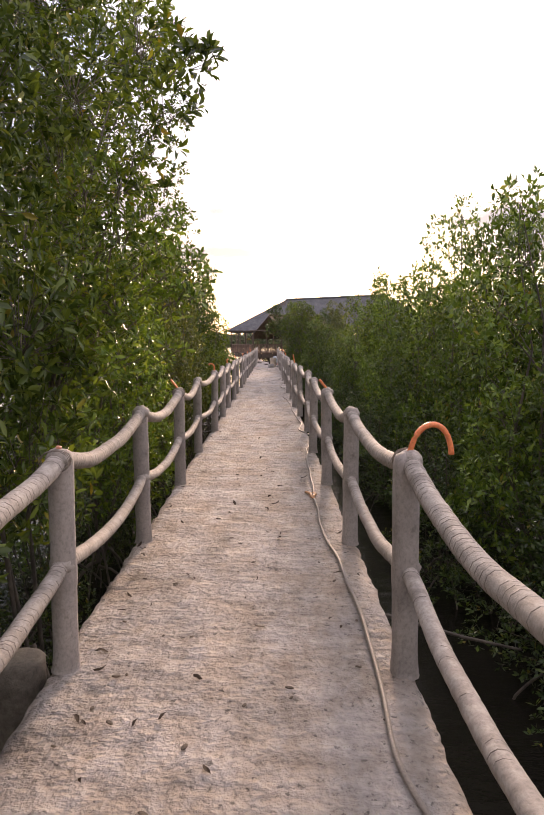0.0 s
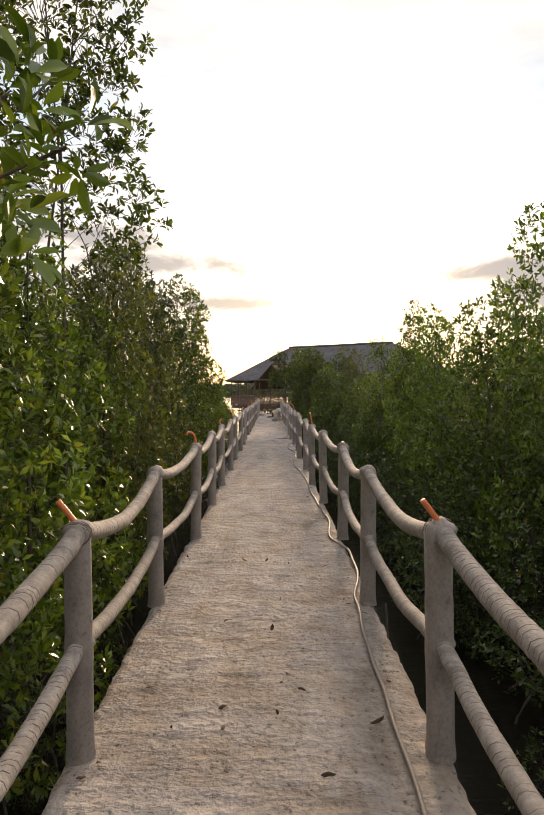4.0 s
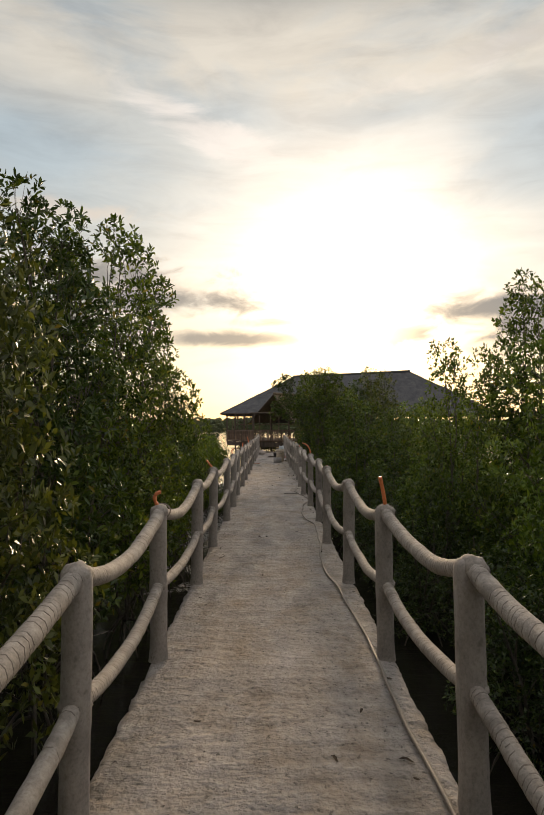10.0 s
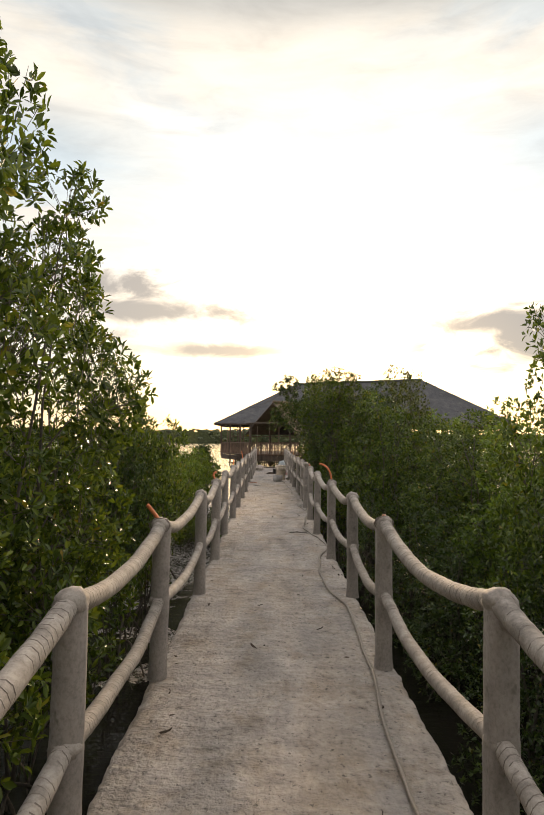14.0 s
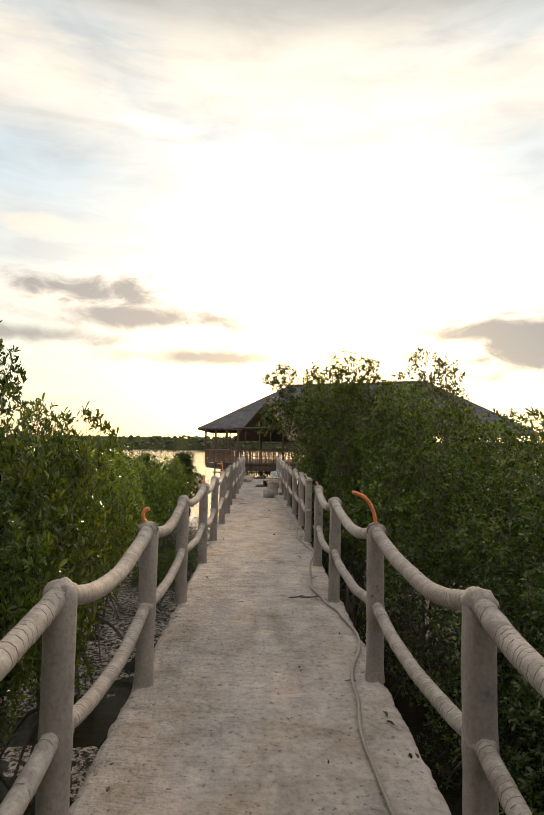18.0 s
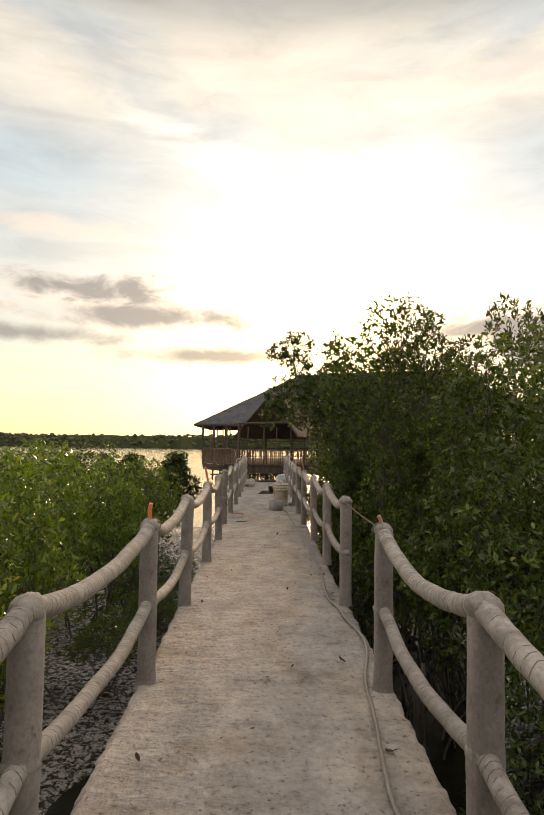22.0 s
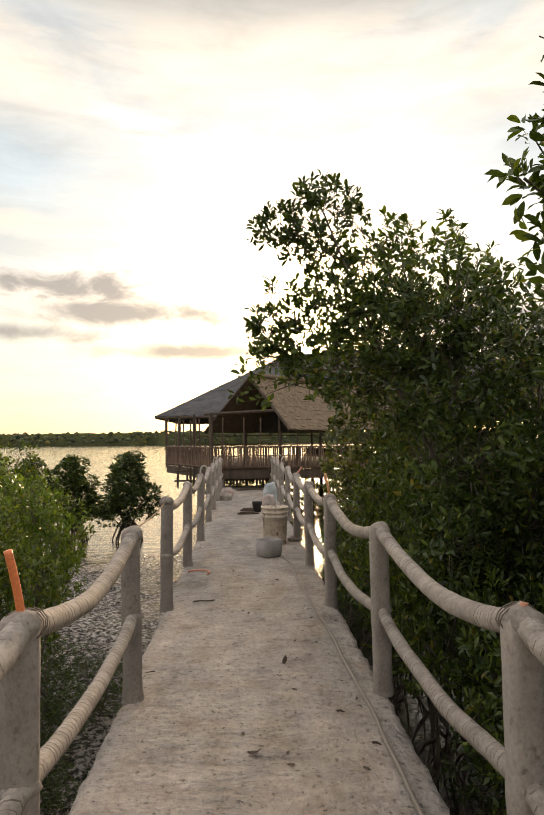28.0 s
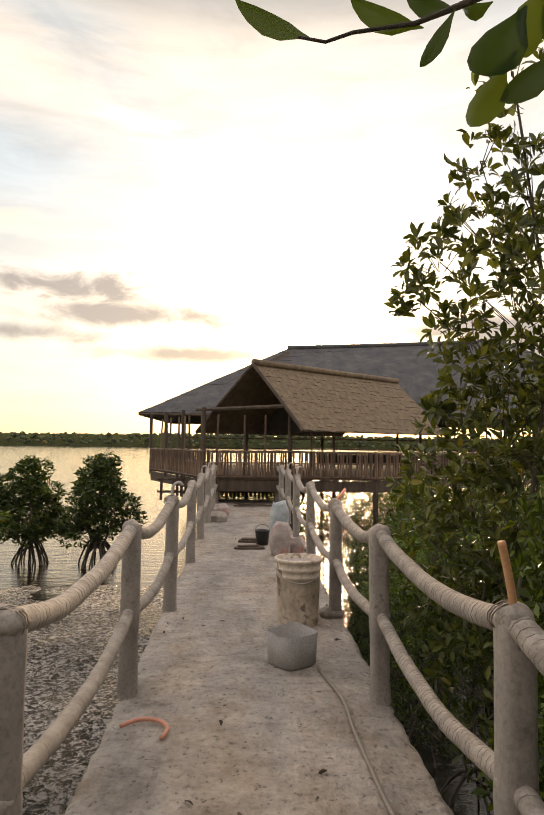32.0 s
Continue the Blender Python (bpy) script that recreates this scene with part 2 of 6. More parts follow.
def leaf_material(name, dark, mid, light, through_light=0.38, gloss=0.2):
    m = bpy.data.materials.new(name)
    m.use_nodes = True
    add, link = nodes_of(m.node_tree)
    out = add("ShaderNodeOutputMaterial")
    geo = add("ShaderNodeNewGeometry")
    cr = ramp_node(add, [(0.0, dark), (0.5, mid), (0.88, light), (0.97, tuple(v * 1.25 for v in light)), (1.0, (0.22, 0.17, 0.03))])
    link(geo.outputs["Random Per Island"], cr.inputs[0])
    co = add("ShaderNodeTexCoord")
    nz = add("ShaderNodeTexNoise", Scale=1.1, Detail=3.0)
    link(co.outputs["Object"], nz.inputs["Vector"])
    pr = ramp_node(add, [(0.3, 0.66), (0.7, 1.35)])
    link(nz.outputs[0], pr.inputs[0])
    mx = add("ShaderNodeMix", data_type="RGBA", blend_type="MULTIPLY")
    mx.inputs[0].default_value = 1.0
    link(cr.outputs[0], mx.inputs[6])
    link(pr.outputs[0], mx.inputs[7])
    bs = add("ShaderNodeBsdfPrincipled", Roughness=gloss)
    bs.inputs["Specular IOR Level"].default_value = 0.36
    link(mx.outputs[2], bs.inputs["Base Color"])
    tr = add("ShaderNodeBsdfTranslucent")
    warm = add("ShaderNodeMix", data_type="RGBA", blend_type="MULTIPLY")
    warm.inputs[0].default_value = 1.0
    link(mx.outputs[2], warm.inputs[6])
    warm.inputs[7].default_value = (1.3, 1.25, 0.5, 1)
    link(warm.outputs[2], tr.inputs[0])
    sh = add("ShaderNodeMixShader")
    sh.inputs[0].default_value = through_light
    link(bs.outputs[0], sh.inputs[1])
    link(tr.outputs[0], sh.inputs[2])
    link(sh.outputs[0], out.inputs[0])
    return m


def plain(name, colour, rough=0.5, metal=0.0):
    return material(name, (tuple(c * 0.88 for c in colour), colour, tuple(min(1, c * 1.1) for c in colour)), scale=9, rough=(rough * 0.85, min(1, rough * 1.15)), bump=0.12, fine=90, metal=metal)


def deck_material():
    """Trowelled concrete with tan dust, grey wet-looking lanes, streaks across the walk and pits."""
    m = bpy.data.materials.new("weathered_concrete_deck")
    m.use_nodes = True
    add, link = nodes_of(m.node_tree)
    out = add("ShaderNodeOutputMaterial")
    bs = add("ShaderNodeBsdfPrincipled", Roughness=0.9)
    link(bs.outputs[0], out.inputs[0])
    co = add("ShaderNodeTexCoord")

    def noise_at(scale, stretch, detail=6.0, rough=0.6, shift=(0, 0, 0)):
        mp = add("ShaderNodeMapping")
        mp.inputs["Scale"].default_value = stretch
        mp.inputs["Location"].default_value = shift
        link(co.outputs["Object"], mp.inputs[0])
        n = add("ShaderNodeTexNoise", Scale=scale, Detail=detail, Roughness=rough)
        link(mp.outputs[0], n.inputs["Vector"])
        return n.outputs[0]

    def mult(a, b, f=1.0):
        mx = add("ShaderNodeMix", data_type="RGBA", blend_type="MULTIPLY")
        mx.inputs[0].default_value = f
        link(a, mx.inputs[6])
        link(b, mx.inputs[7])
        return mx.outputs[2]

    def graded(value, stops):
        r = ramp_node(add, stops)
        link(value, r.inputs[0])
        return r.outputs[0]

    large = noise_at(0.9, (1.9, 0.5, 1), 6, 0.62)
    stains = noise_at(2.2, (1.5, 0.9, 1), 8, 0.66, (3, 1, 0))
    damp = noise_at(1.3, (2.2, 0.6, 1), 5, 0.6, (11, 4, 0))
    streak = noise_at(5.5, (0.85, 1.5, 1), 4, 0.6)
    pits = noise_at(30.0, (1.0, 0.8, 1), 4, 0.62)
    crumbs = noise_at(26.0, (1, 1, 1), 4, 0.6, (7, 2, 0))
    base = graded(large, [(0.34, (0.290, 0.268, 0.243)), (0.46, (0.340, 0.308, 0.274)), (0.54, (0.365, 0.322, 0.276)), (0.66, (0.350, 0.296, 0.238))])
    col = mult(base, graded(stains, [(0.30, 0.62), (0.42, 0.94), (0.55, 1.06), (0.70, 1.28)]))
    col = mult(col, graded(damp, [(0.30, (0.64, 0.645, 0.64)), (0.42, (0.93, 0.935, 0.935)), (0.55, 1.0), (0.68, 1.12)]))
    col = mult(col, graded(streak, [(0.30, 0.70), (0.42, 0.94), (0.54, 1.03), (0.70, 1.20)]))
    col = mult(col, graded(pits, [(0.32, 0.46), (0.39, 0.93), (0.64, 1.16)]))
    col = mult(col, graded(crumbs, [(0.0, 1.0), (0.63, 1.0), (0.68, 0.40)]))
    along = add("ShaderNodeSeparateXYZ")
    link(co.outputs["Object"], along.inputs[0])
    reach = add("ShaderNodeMapRange")
    for k, v in enumerate((2.0, 20.0, 0.08, 0.0), 1):
        reach.inputs[k].default_value = v
    link(along.outputs[1], reach.inputs[0])
    trod = add("ShaderNodeMath", operation="ADD")
    link(noise_at(3.0, (1.0, 0.7, 1), 8, 0.7, (5, 9, 0)), trod.inputs[0])
    link(reach.outputs[0], trod.inputs[1])
    col = mult(col, graded(trod.outputs[0], [(0.50, 1.0), (0.60, (0.90, 0.86, 0.80)), (0.70, (0.77, 0.70, 0.62)), (0.80, (0.66, 0.58, 0.50))]))
    link(col, bs.inputs["Base Color"])
    h1 = add("ShaderNodeMath", operation="MULTIPLY_ADD")
    link(streak, h1.inputs[0])
    h1.inputs[1].default_value = 2.4
    link(pits, h1.inputs[2])
    h2 = add("ShaderNodeMath", operation="MULTIPLY_ADD")
    link(stains, h2.inputs[0])
    h2.inputs[1].default_value = 1.2
    link(h1.outputs[0], h2.inputs[2])
    bp = add("ShaderNodeBump", Strength=1.0, Distance=0.024)
    link(h2.outputs[0], bp.inputs["Height"])
    link(bp.outputs[0], bs.inputs["Normal"])
    return m


def mud_material():
    """Tidal mud: dark wet hollows and paler lumps, with wet sky glints painted near-white on top."""
    m = bpy.data.materials.new("wet_mud_painted_glints")
    m.use_nodes = True
    add, link = nodes_of(m.node_tree)
    out = add("ShaderNodeOutputMaterial")
    bs = add("ShaderNodeBsdfPrincipled")
    link(bs.outputs[0], out.inputs[0])
    co = add("ShaderNodeTexCoord")
    lumps = add("ShaderNodeTexNoise", Scale=14.0, Detail=8.0, Roughness=0.78, Distortion=0.6)
    wide = add("ShaderNodeTexNoise", Scale=0.8, Detail=4.0)
    link(co.outputs["Object"], lumps.inputs["Vector"])
    link(co.outputs["Object"], wide.inputs["Vector"])
    # the two palest stops paint the glints of sky on wet lumps
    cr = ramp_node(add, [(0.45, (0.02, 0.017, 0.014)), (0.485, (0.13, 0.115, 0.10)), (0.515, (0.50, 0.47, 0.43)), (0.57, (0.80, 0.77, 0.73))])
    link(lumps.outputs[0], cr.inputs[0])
    tone = ramp_node(add, [(0.35, 0.55), (0.65, 1.12)])
    link(wide.outputs[0], tone.inputs[0])
    mx = add("ShaderNodeMix", data_type="RGBA", blend_type="MULTIPLY")
    mx.inputs[0].default_value = 1.0
    link(cr.outputs[0], mx.inputs[6])
    link(tone.outputs[0], mx.inputs[7])
    link(mx.outputs[2], bs.inputs["Base Color"])
    rr = ramp_node(add, [(0.40, 0.07), (0.50, 0.25), (0.7, 0.5)])
    link(lumps.outputs[0], rr.inputs[0])
    link(rr.outputs[0], bs.inputs["Roughness"])
    bp = add("ShaderNodeBump", Strength=1.0, Distance=0.12)
    link(lumps.outputs[0], bp.inputs["Height"])
    link(bp.outputs[0], bs.inputs["Normal"])
    return m


def water_material():
    m = bpy.data.materials.new("water")
    m.use_nodes = True
    add, link = nodes_of(m.node_tree)
    out = add("ShaderNodeOutputMaterial")
    bs = add("ShaderNodeBsdfPrincipled", Roughness=0.06)
    bs.inputs["Base Color"].default_value = (0.018, 0.016, 0.012, 1)
    bs.inputs["IOR"].default_value = 1.33
    co = add("ShaderNodeTexCoord")
    mp = add("ShaderNodeMapping")
    mp.inputs["Scale"].default_value = (0.5, 1.6, 1.0)
    link(co.outputs["Object"], mp.inputs[0])
    n1 = add("ShaderNodeTexNoise", Scale=2.2, Detail=5.0, Roughness=0.6)
    link(mp.outputs[0], n1.inputs["Vector"])
    bp = add("ShaderNodeBump", Strength=0.45, Distance=0.05)
    link(n1.outputs[0], bp.inputs["Height"])
    link(bp.outputs[0], bs.inputs["Normal"])
    link(bs.outputs[0], out.inputs[0])
    return m


M_DECK = deck_material()
M_POST = material("grey_concrete_post", ((0.225, 0.20, 0.178), (0.30, 0.268, 0.236), (0.36, 0.32, 0.28)), scale=5, stretch=(1, 1, 0.8), rough=(0.75, 0.92), bump=0.16, fine=70, per_piece=0.10, spots=((0.17, 0.15, 0.125), 11.0, 0.63))
M_RAIL = material("cement_coated_rail", ((0.22, 0.195, 0.165), (0.315, 0.28, 0.24), (0.41, 0.37, 0.32)), scale=14, rough=(0.75, 0.92), bump=0.3, fine=70, per_piece=0.12)
M_GROOVE = material("dark_lashing_groove", ((0.12, 0.10, 0.08), (0.19, 0.16, 0.13), (0.27, 0.235, 0.195)), scale=20, bump=0.3)
M_PILE = material("wet_concrete_pile", ((0.08, 0.07, 0.05), (0.14, 0.12, 0.09), (0.2, 0.17, 0.13)), scale=5, bump=0.5, fine=40)
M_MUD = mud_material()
M_WATER = water_material()
M_BARK = material("grey_brown_bark", ((0.06, 0.05, 0.04), (0.10, 0.085, 0.065), (0.16, 0.135, 0.10)), scale=9, stretch=(1, 1, 0.3), bump=0.5, fine=70)
M_LEAF = leaf_material("mangrove_leaf", (0.034, 0.058, 0.013), (0.068, 0.108, 0.021), (0.135, 0.182, 0.032), 0.30, 0.27)
M_LEAF_DEEP = leaf_material("deep_green_mangrove_leaf", (0.022, 0.043, 0.012), (0.044, 0.079, 0.018), (0.086, 0.126, 0.025), 0.28, 0.28)
# paler, greyer leaf: the distance haze is mixed into its colours
M_LEAF_FAR = leaf_material("hazed_far_foliage", (0.07, 0.088, 0.05), (0.10, 0.122, 0.066), (0.135, 0.155, 0.085), 0.2, 0.7)
M_LEAF_YOUNG = leaf_material("bright_mangrove_leaf", (0.050, 0.092, 0.014), (0.105, 0.176, 0.023), (0.19, 0.265, 0.038), 0.28, 0.28)
M_LEAF_OLIVE = leaf_material("olive_mangrove_leaf", (0.040, 0.054, 0.016), (0.074, 0.094, 0.026), (0.135, 0.154, 0.038), 0.28, 0.28)
M_ORANGE = plain("orange_plastic_pipe", (0.80, 0.235, 0.085), 0.45)
M_FADED = plain("faded_orange_pipe", (0.60, 0.27, 0.18), 0.55)
M_TAN = plain("tan_orange_stick", (0.50, 0.27, 0.13), 0.6)
M_CABLE = plain("pale_cable_sheath", (0.25, 0.215, 0.175), 0.55)
M_THATCH = material("dry_thatch", ((0.11, 0.08, 0.05), (0.17, 0.125, 0.078), (0.225, 0.17, 0.11)), scale=3.5, stretch=(3, 3, 0.8), bump=0.35, fine=60, bump_dist=0.012, island=0.16)
M_ROOF = material("dark_aged_thatch", ((0.05, 0.052, 0.056), (0.08, 0.082, 0.086), (0.12, 0.118, 0.115)), scale=2.5, bump=0.6, fine=30, bump_dist=0.03, island=0.12)
M_BAMBOO = material("weathered_bamboo", ((0.085, 0.055, 0.038), (0.15, 0.098, 0.068), (0.23, 0.155, 0.105)), scale=8, stretch=(1, 1, 0.2), bump=0.25, fine=50, per_piece=0.35)
M_TIMBER = material("dark_timber", ((0.05, 0.037, 0.027), (0.085, 0.062, 0.045), (0.13, 0.098, 0.07)), scale=6, stretch=(1, 1, 0.15), bump=0.3, fine=60)
# near-black, with the shade inside the hut put into the colour
M_SHADE = material("painted_interior_shade", ((0.028, 0.022, 0.018), (0.04, 0.032, 0.026), (0.06, 0.048, 0.04)), scale=5, bump=0.3)
M_BUCKET = material("cement_stained_bucket", ((0.46, 0.39, 0.31), (0.62, 0.53, 0.42), (0.72, 0.63, 0.51)), scale=7, rough=(0.5, 0.85), bump=0.25, fine=30, spots=((0.28, 0.22, 0.17), 9.0, 0.58))
M_TUB = plain("grey_plastic_tub", (0.30, 0.285, 0.265), 0.55)
M_SACK = material("woven_sack", ((0.30, 0.26, 0.235), (0.42, 0.36, 0.33), (0.52, 0.46, 0.42)), scale=6, bump=0.5, fine=60, spots=((0.45, 0.26, 0.23), 5.0, 0.53))
M_SACK_BLUE = material("pale_blue_sack", ((0.28, 0.35, 0.37), (0.42, 0.48, 0.50), (0.58, 0.60, 0.58)), scale=6, bump=0.5, fine=60)
M_BLACK = plain("black_plastic", (0.02, 0.02, 0.022), 0.4)
M_DRY = leaf_material("dry_leaf", (0.02, 0.014, 0.009), (0.035, 0.022, 0.013), (0.065, 0.04, 0.022), 0.1, 0.8)
M_CLOD = material("soil_clod", ((0.06, 0.045, 0.03), (0.10, 0.075, 0.05), (0.15, 0.11, 0.08)), scale=20, bump=0.6)
M_ROPE = plain("brown_rope", (0.16, 0.10, 0.055), 0.85)


# ---- mesh tools ----
def mesh_of(name, verts, faces, mat, smooth=False):
    me = bpy.data.meshes.new(name)
    me.from_pydata([tuple(v) for v in verts], [], [tuple(int(i) for i in f) for f in faces])
    me.materials.append(mat)
    if smooth:
        me.polygons.foreach_set("use_smooth", [True] * len(me.polygons))
    me.update()
    return me


def quad_mesh(name, verts, faces, mat, smooth=False):
    """Fast build from numpy arrays of vertices and quads."""
    me = bpy.data.meshes.new(name)
    verts, faces = np.asarray(verts, np.float32), np.asarray(faces, np.int32)
    me.vertices.add(len(verts))
    me.vertices.foreach_set("co", verts.ravel())
    me.loops.add(faces.size)
    me.loops.foreach_set("vertex_index", faces.ravel())
    me.polygons.add(len(faces))
    me.polygons.foreach_set("loop_start", np.arange(len(faces), dtype=np.int32) * 4)
    if smooth:
        me.polygons.foreach_set("use_smooth", np.ones(len(faces), bool))
    me.materials.append(mat)
    me.update(calc_edges=True)
    return me


def part(name, me, parent, label="", at=(0, 0, 0)):
    ob = new(name, me)
    ob.parent = parent
    ob.location = at
    if label:
        ob["label"] = label
    return ob


def thing(name, at, label, category, group="", kind="", me=None):
    ob = new(name, me)
    ob.location = at
    return tagged(ob, label, category, group, kind)


def box(x0, x1, y0, y1, z0, z1):
    v = [(x, y, z) for z in (z0, z1) for y in (y0, y1) for x in (x0, x1)]
    return v, [(0, 2, 3, 1), (4, 5, 7, 6), (0, 1, 5, 4), (2, 6, 7, 3), (0, 4, 6, 2), (1, 3, 7, 5)]


def join(*pieces):
    verts, faces = [], []
    for v, f in pieces:
        o = len(verts)
        verts += [tuple(p) for p in v]
        faces += [tuple(i + o for i in q) for q in f]
    return verts, faces


def tube(path, radii, sides=8, flat=1.0, twist=0.0, cap=True):
    """A tube along a list of points with a radius at each."""
    pts = [Vector(p) for p in path]
    verts, faces = [], []
    up = Vector((0, 0, 1))
    for i, p in enumerate(pts):
        t = (pts[min(i + 1, len(pts) - 1)] - pts[max(i - 1, 0)]).normalized()
        ref = up if abs(t.z) < 0.9 else Vector((0, 1, 0))
        s = t.cross(ref).normalized()
        n = s.cross(t)
        r = radii[i] if hasattr(radii, "__len__") else radii
        for k in range(sides):
            a = 2 * math.pi * k / sides + twist
            verts.append(p + s * (math.cos(a) * r) + n * (math.sin(a) * r * flat))
    for i in range(len(pts) - 1):
        for k in range(sides):
            a, b = i * sides + k, i * sides + (k + 1) % sides
            faces.append((a, b, b + sides, a + sides))
    if cap:
        faces.append(tuple(reversed(range(sides))))
        faces.append(tuple((len(pts) - 1) * sides + k for k in range(sides)))
    return verts, faces


def lathe(profile, sides=20):
    verts = [(r * math.cos(2 * math.pi * k / sides), r * math.sin(2 * math.pi * k / sides), z) for r, z in profile for k in range(sides)]
    faces = [(i * sides + k, i * sides + (k + 1) % sides, (i + 1) * sides + (k + 1) % sides, (i + 1) * sides + k) for i in range(len(profile) - 1) for k in range(sides)]
    return verts, faces


# ---- the ground, the water and the deck ----
GROUND = -1.7
DECK_END = 48.3


def hump(x, y):
    """Height of the mud over the water's level."""
    left = (1 / (1 + math.exp(x * 3 - 1.0))) * (1 / (1 + math.exp(-(x + 11) / 1.5))) * (1 / (1 + math.exp(-(y - 17) / 2.0))) * (1 / (1 + math.exp((y - 46.6 - 0.15 * x - 2.2 * noise.noise((x * 0.4, y * 0.4, 2))) / 0.6)))
    n = noise.noise((x * 0.9, y * 0.9, 0)) * 0.05 + noise.noise((x * 2.7, y * 2.7, 5)) * 0.035 + noise.noise((x * 7, y * 7, 9)) * 0.02
    wet = 0.5 + 0.5 / (1 + math.exp(-(y - 29) / 1.5))
    return -0.12 + 0.20 * left * wet + n * (0.3 + 0.8 * left)


def make_ground():
    xs = [-2500, -600, -150, -60, -30, -18] + [-12 + 0.22 * i for i in range(60)] + [1.5 + 0.5 * i for i in range(18)] + [14, 30, 60, 150, 600, 2500]
    ys = [-2500, -300, -60, -20] + [-8 + 0.6 * i for i in range(40)] + [16 + 0.25 * i for i in range(120)] + [47, 49, 52, 56, 62, 75, 110, 300, 900, 2800]
    verts = [(x, y, GROUND + (hump(x, y) if -15 < x < 12 and -15 < y < 60 else -0.3)) for y in ys for x in xs]
    n = len(xs)
    faces = [(j * n + i, j * n + i + 1, (j + 1) * n + i + 1, (j + 1) * n + i) for j in range(len(ys) - 1) for i in range(n - 1)]
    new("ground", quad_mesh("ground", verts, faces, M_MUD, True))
    tagged(bpy.data.objects["ground"], "dark wet tidal mud under the mangroves and walkway", "ground", kind="structure")
    v, f = [(-2500, -2500, 0), (2500, -2500, 0), (2500, 2800, 0), (-2500, 2800, 0)], [(0, 1, 2, 3)]
    w = new("water", mesh_of("water", v, f, M_WATER))
    w.location = (0, 0, GROUND)
    tagged(w, "calm shallow bay water reflecting the pale sky", "water", kind="structure")


make_ground()


def make_deck():
    nx, step = 44, 0.04
    ny = int((DECK_END + 5) / step)
    verts, faces = [], []
    for j in range(ny + 1):
        y = -5 + j * step
        edge = 0.785 + 0.03 / (1 + math.exp((y - 8) / 1.5)) - 0.03 / (1 + math.exp((28 - y) / 1.5))
        lo = -0.785 + 0.010 * noise.noise((0.3, y * 1.1, 1.0)) + 0.016 * noise.noise((0.3, y * 7, 2.0)) + 0.010 * noise.noise((0.3, y * 21, 6.0))
        hi = edge + 0.010 * noise.noise((5.3, y * 1.1, 3.0)) + 0.016 * noise.noise((5.3, y * 7, 4.0)) + 0.010 * noise.noise((5.3, y * 21, 7.0))
        side = [(lo + 0.05, -0.17), (lo + 0.015 + 0.012 * noise.noise((1, y * 11, 3)), -0.10), (lo - 0.004, -0.03)]
        row = list(side)
        for i in range(nx + 1):
            x = lo + (hi - lo) * i / nx
            z = 0.006 * noise.noise((x * 2.3, y * 2.3, 7.0)) + 0.0045 * noise.noise((x * 5, y * 13, 9.0)) + 0.003 * noise.noise((x * 19, y * 21, 4.0))
            # broken mortar along both borders
            rim = max(0.0, 1 - min(x - lo, hi - x) / 0.15)
            z += rim * (0.014 * noise.noise((x * 9, y * 9, 1.0)) + 0.012 * noise.noise((x * 24, y * 24, 2.0)) - 0.006)
            if i in (0, nx):
                z -= 0.014
            row.append((x, z))
        row += [(hi + 0.004, -0.03), (hi - 0.015 + 0.012 * noise.noise((3, y * 11, 5)), -0.10), (hi - 0.05, -0.17)]
        verts += [(x, y, z) for x, z in row]
    w = nx + 7
    for j in range(ny):
        for i in range(w):
            a, b = j * w + i, j * w + (i + 1) % w
            faces.append((a, b, b + w, a + w))
    d = new("walkway_floor", quad_mesh("walkway_floor", verts, faces, M_DECK, True))
    tagged(d, "rough weathered concrete walkway slab with dusty tan stains", "walkway", kind="structure")


make_deck()

# posts by place: x at the post's middle, y along the walk; the first two stand behind the start
LY = [-0.2, 1.7, 3.63, 5.42, 7.25, 9.12, 11.14, 13.03, 14.77, 16.70, 18.56, 20.67, 22.37, 24.41, 26.38, 28.20, 30.28, 32.07, 33.97, 35.88, 37.7, 39.83, 41.7, 43.6, 45.5, 47.3]
RY = [-0.2, 1.7, 3.58, 5.36, 7.25, 9.13, 11.10, 13.18, 14.79, 16.77, 18.77, 20.63, 22.49, 24.50, 26.27, 28.27, 30.21, 32.08, 34.0, 35.77, 37.45, 39.8, 41.7, 43.6, 45.5, 47.3]
LX = [-0.735, -0.735, -0.73, -0.742, -0.735, -0.765, -0.725, -0.737, -0.742, -0.727, -0.75, -0.725, -0.725, -0.757, -0.738, -0.738, -0.731, -0.72, -0.762, -0.75, -0.724, -0.724, -0.73, -0.735, -0.73, -0.735]
RX = [0.78, 0.78, 0.782, 0.768, 0.772, 0.76, 0.806, 0.783, 0.734, 0.737, 0.706, 0.748, 0.73, 0.702, 0.71, 0.742, 0.764, 0.745, 0.705, 0.702, 0.69, 0.735, 0.73, 0.735, 0.73, 0.73]
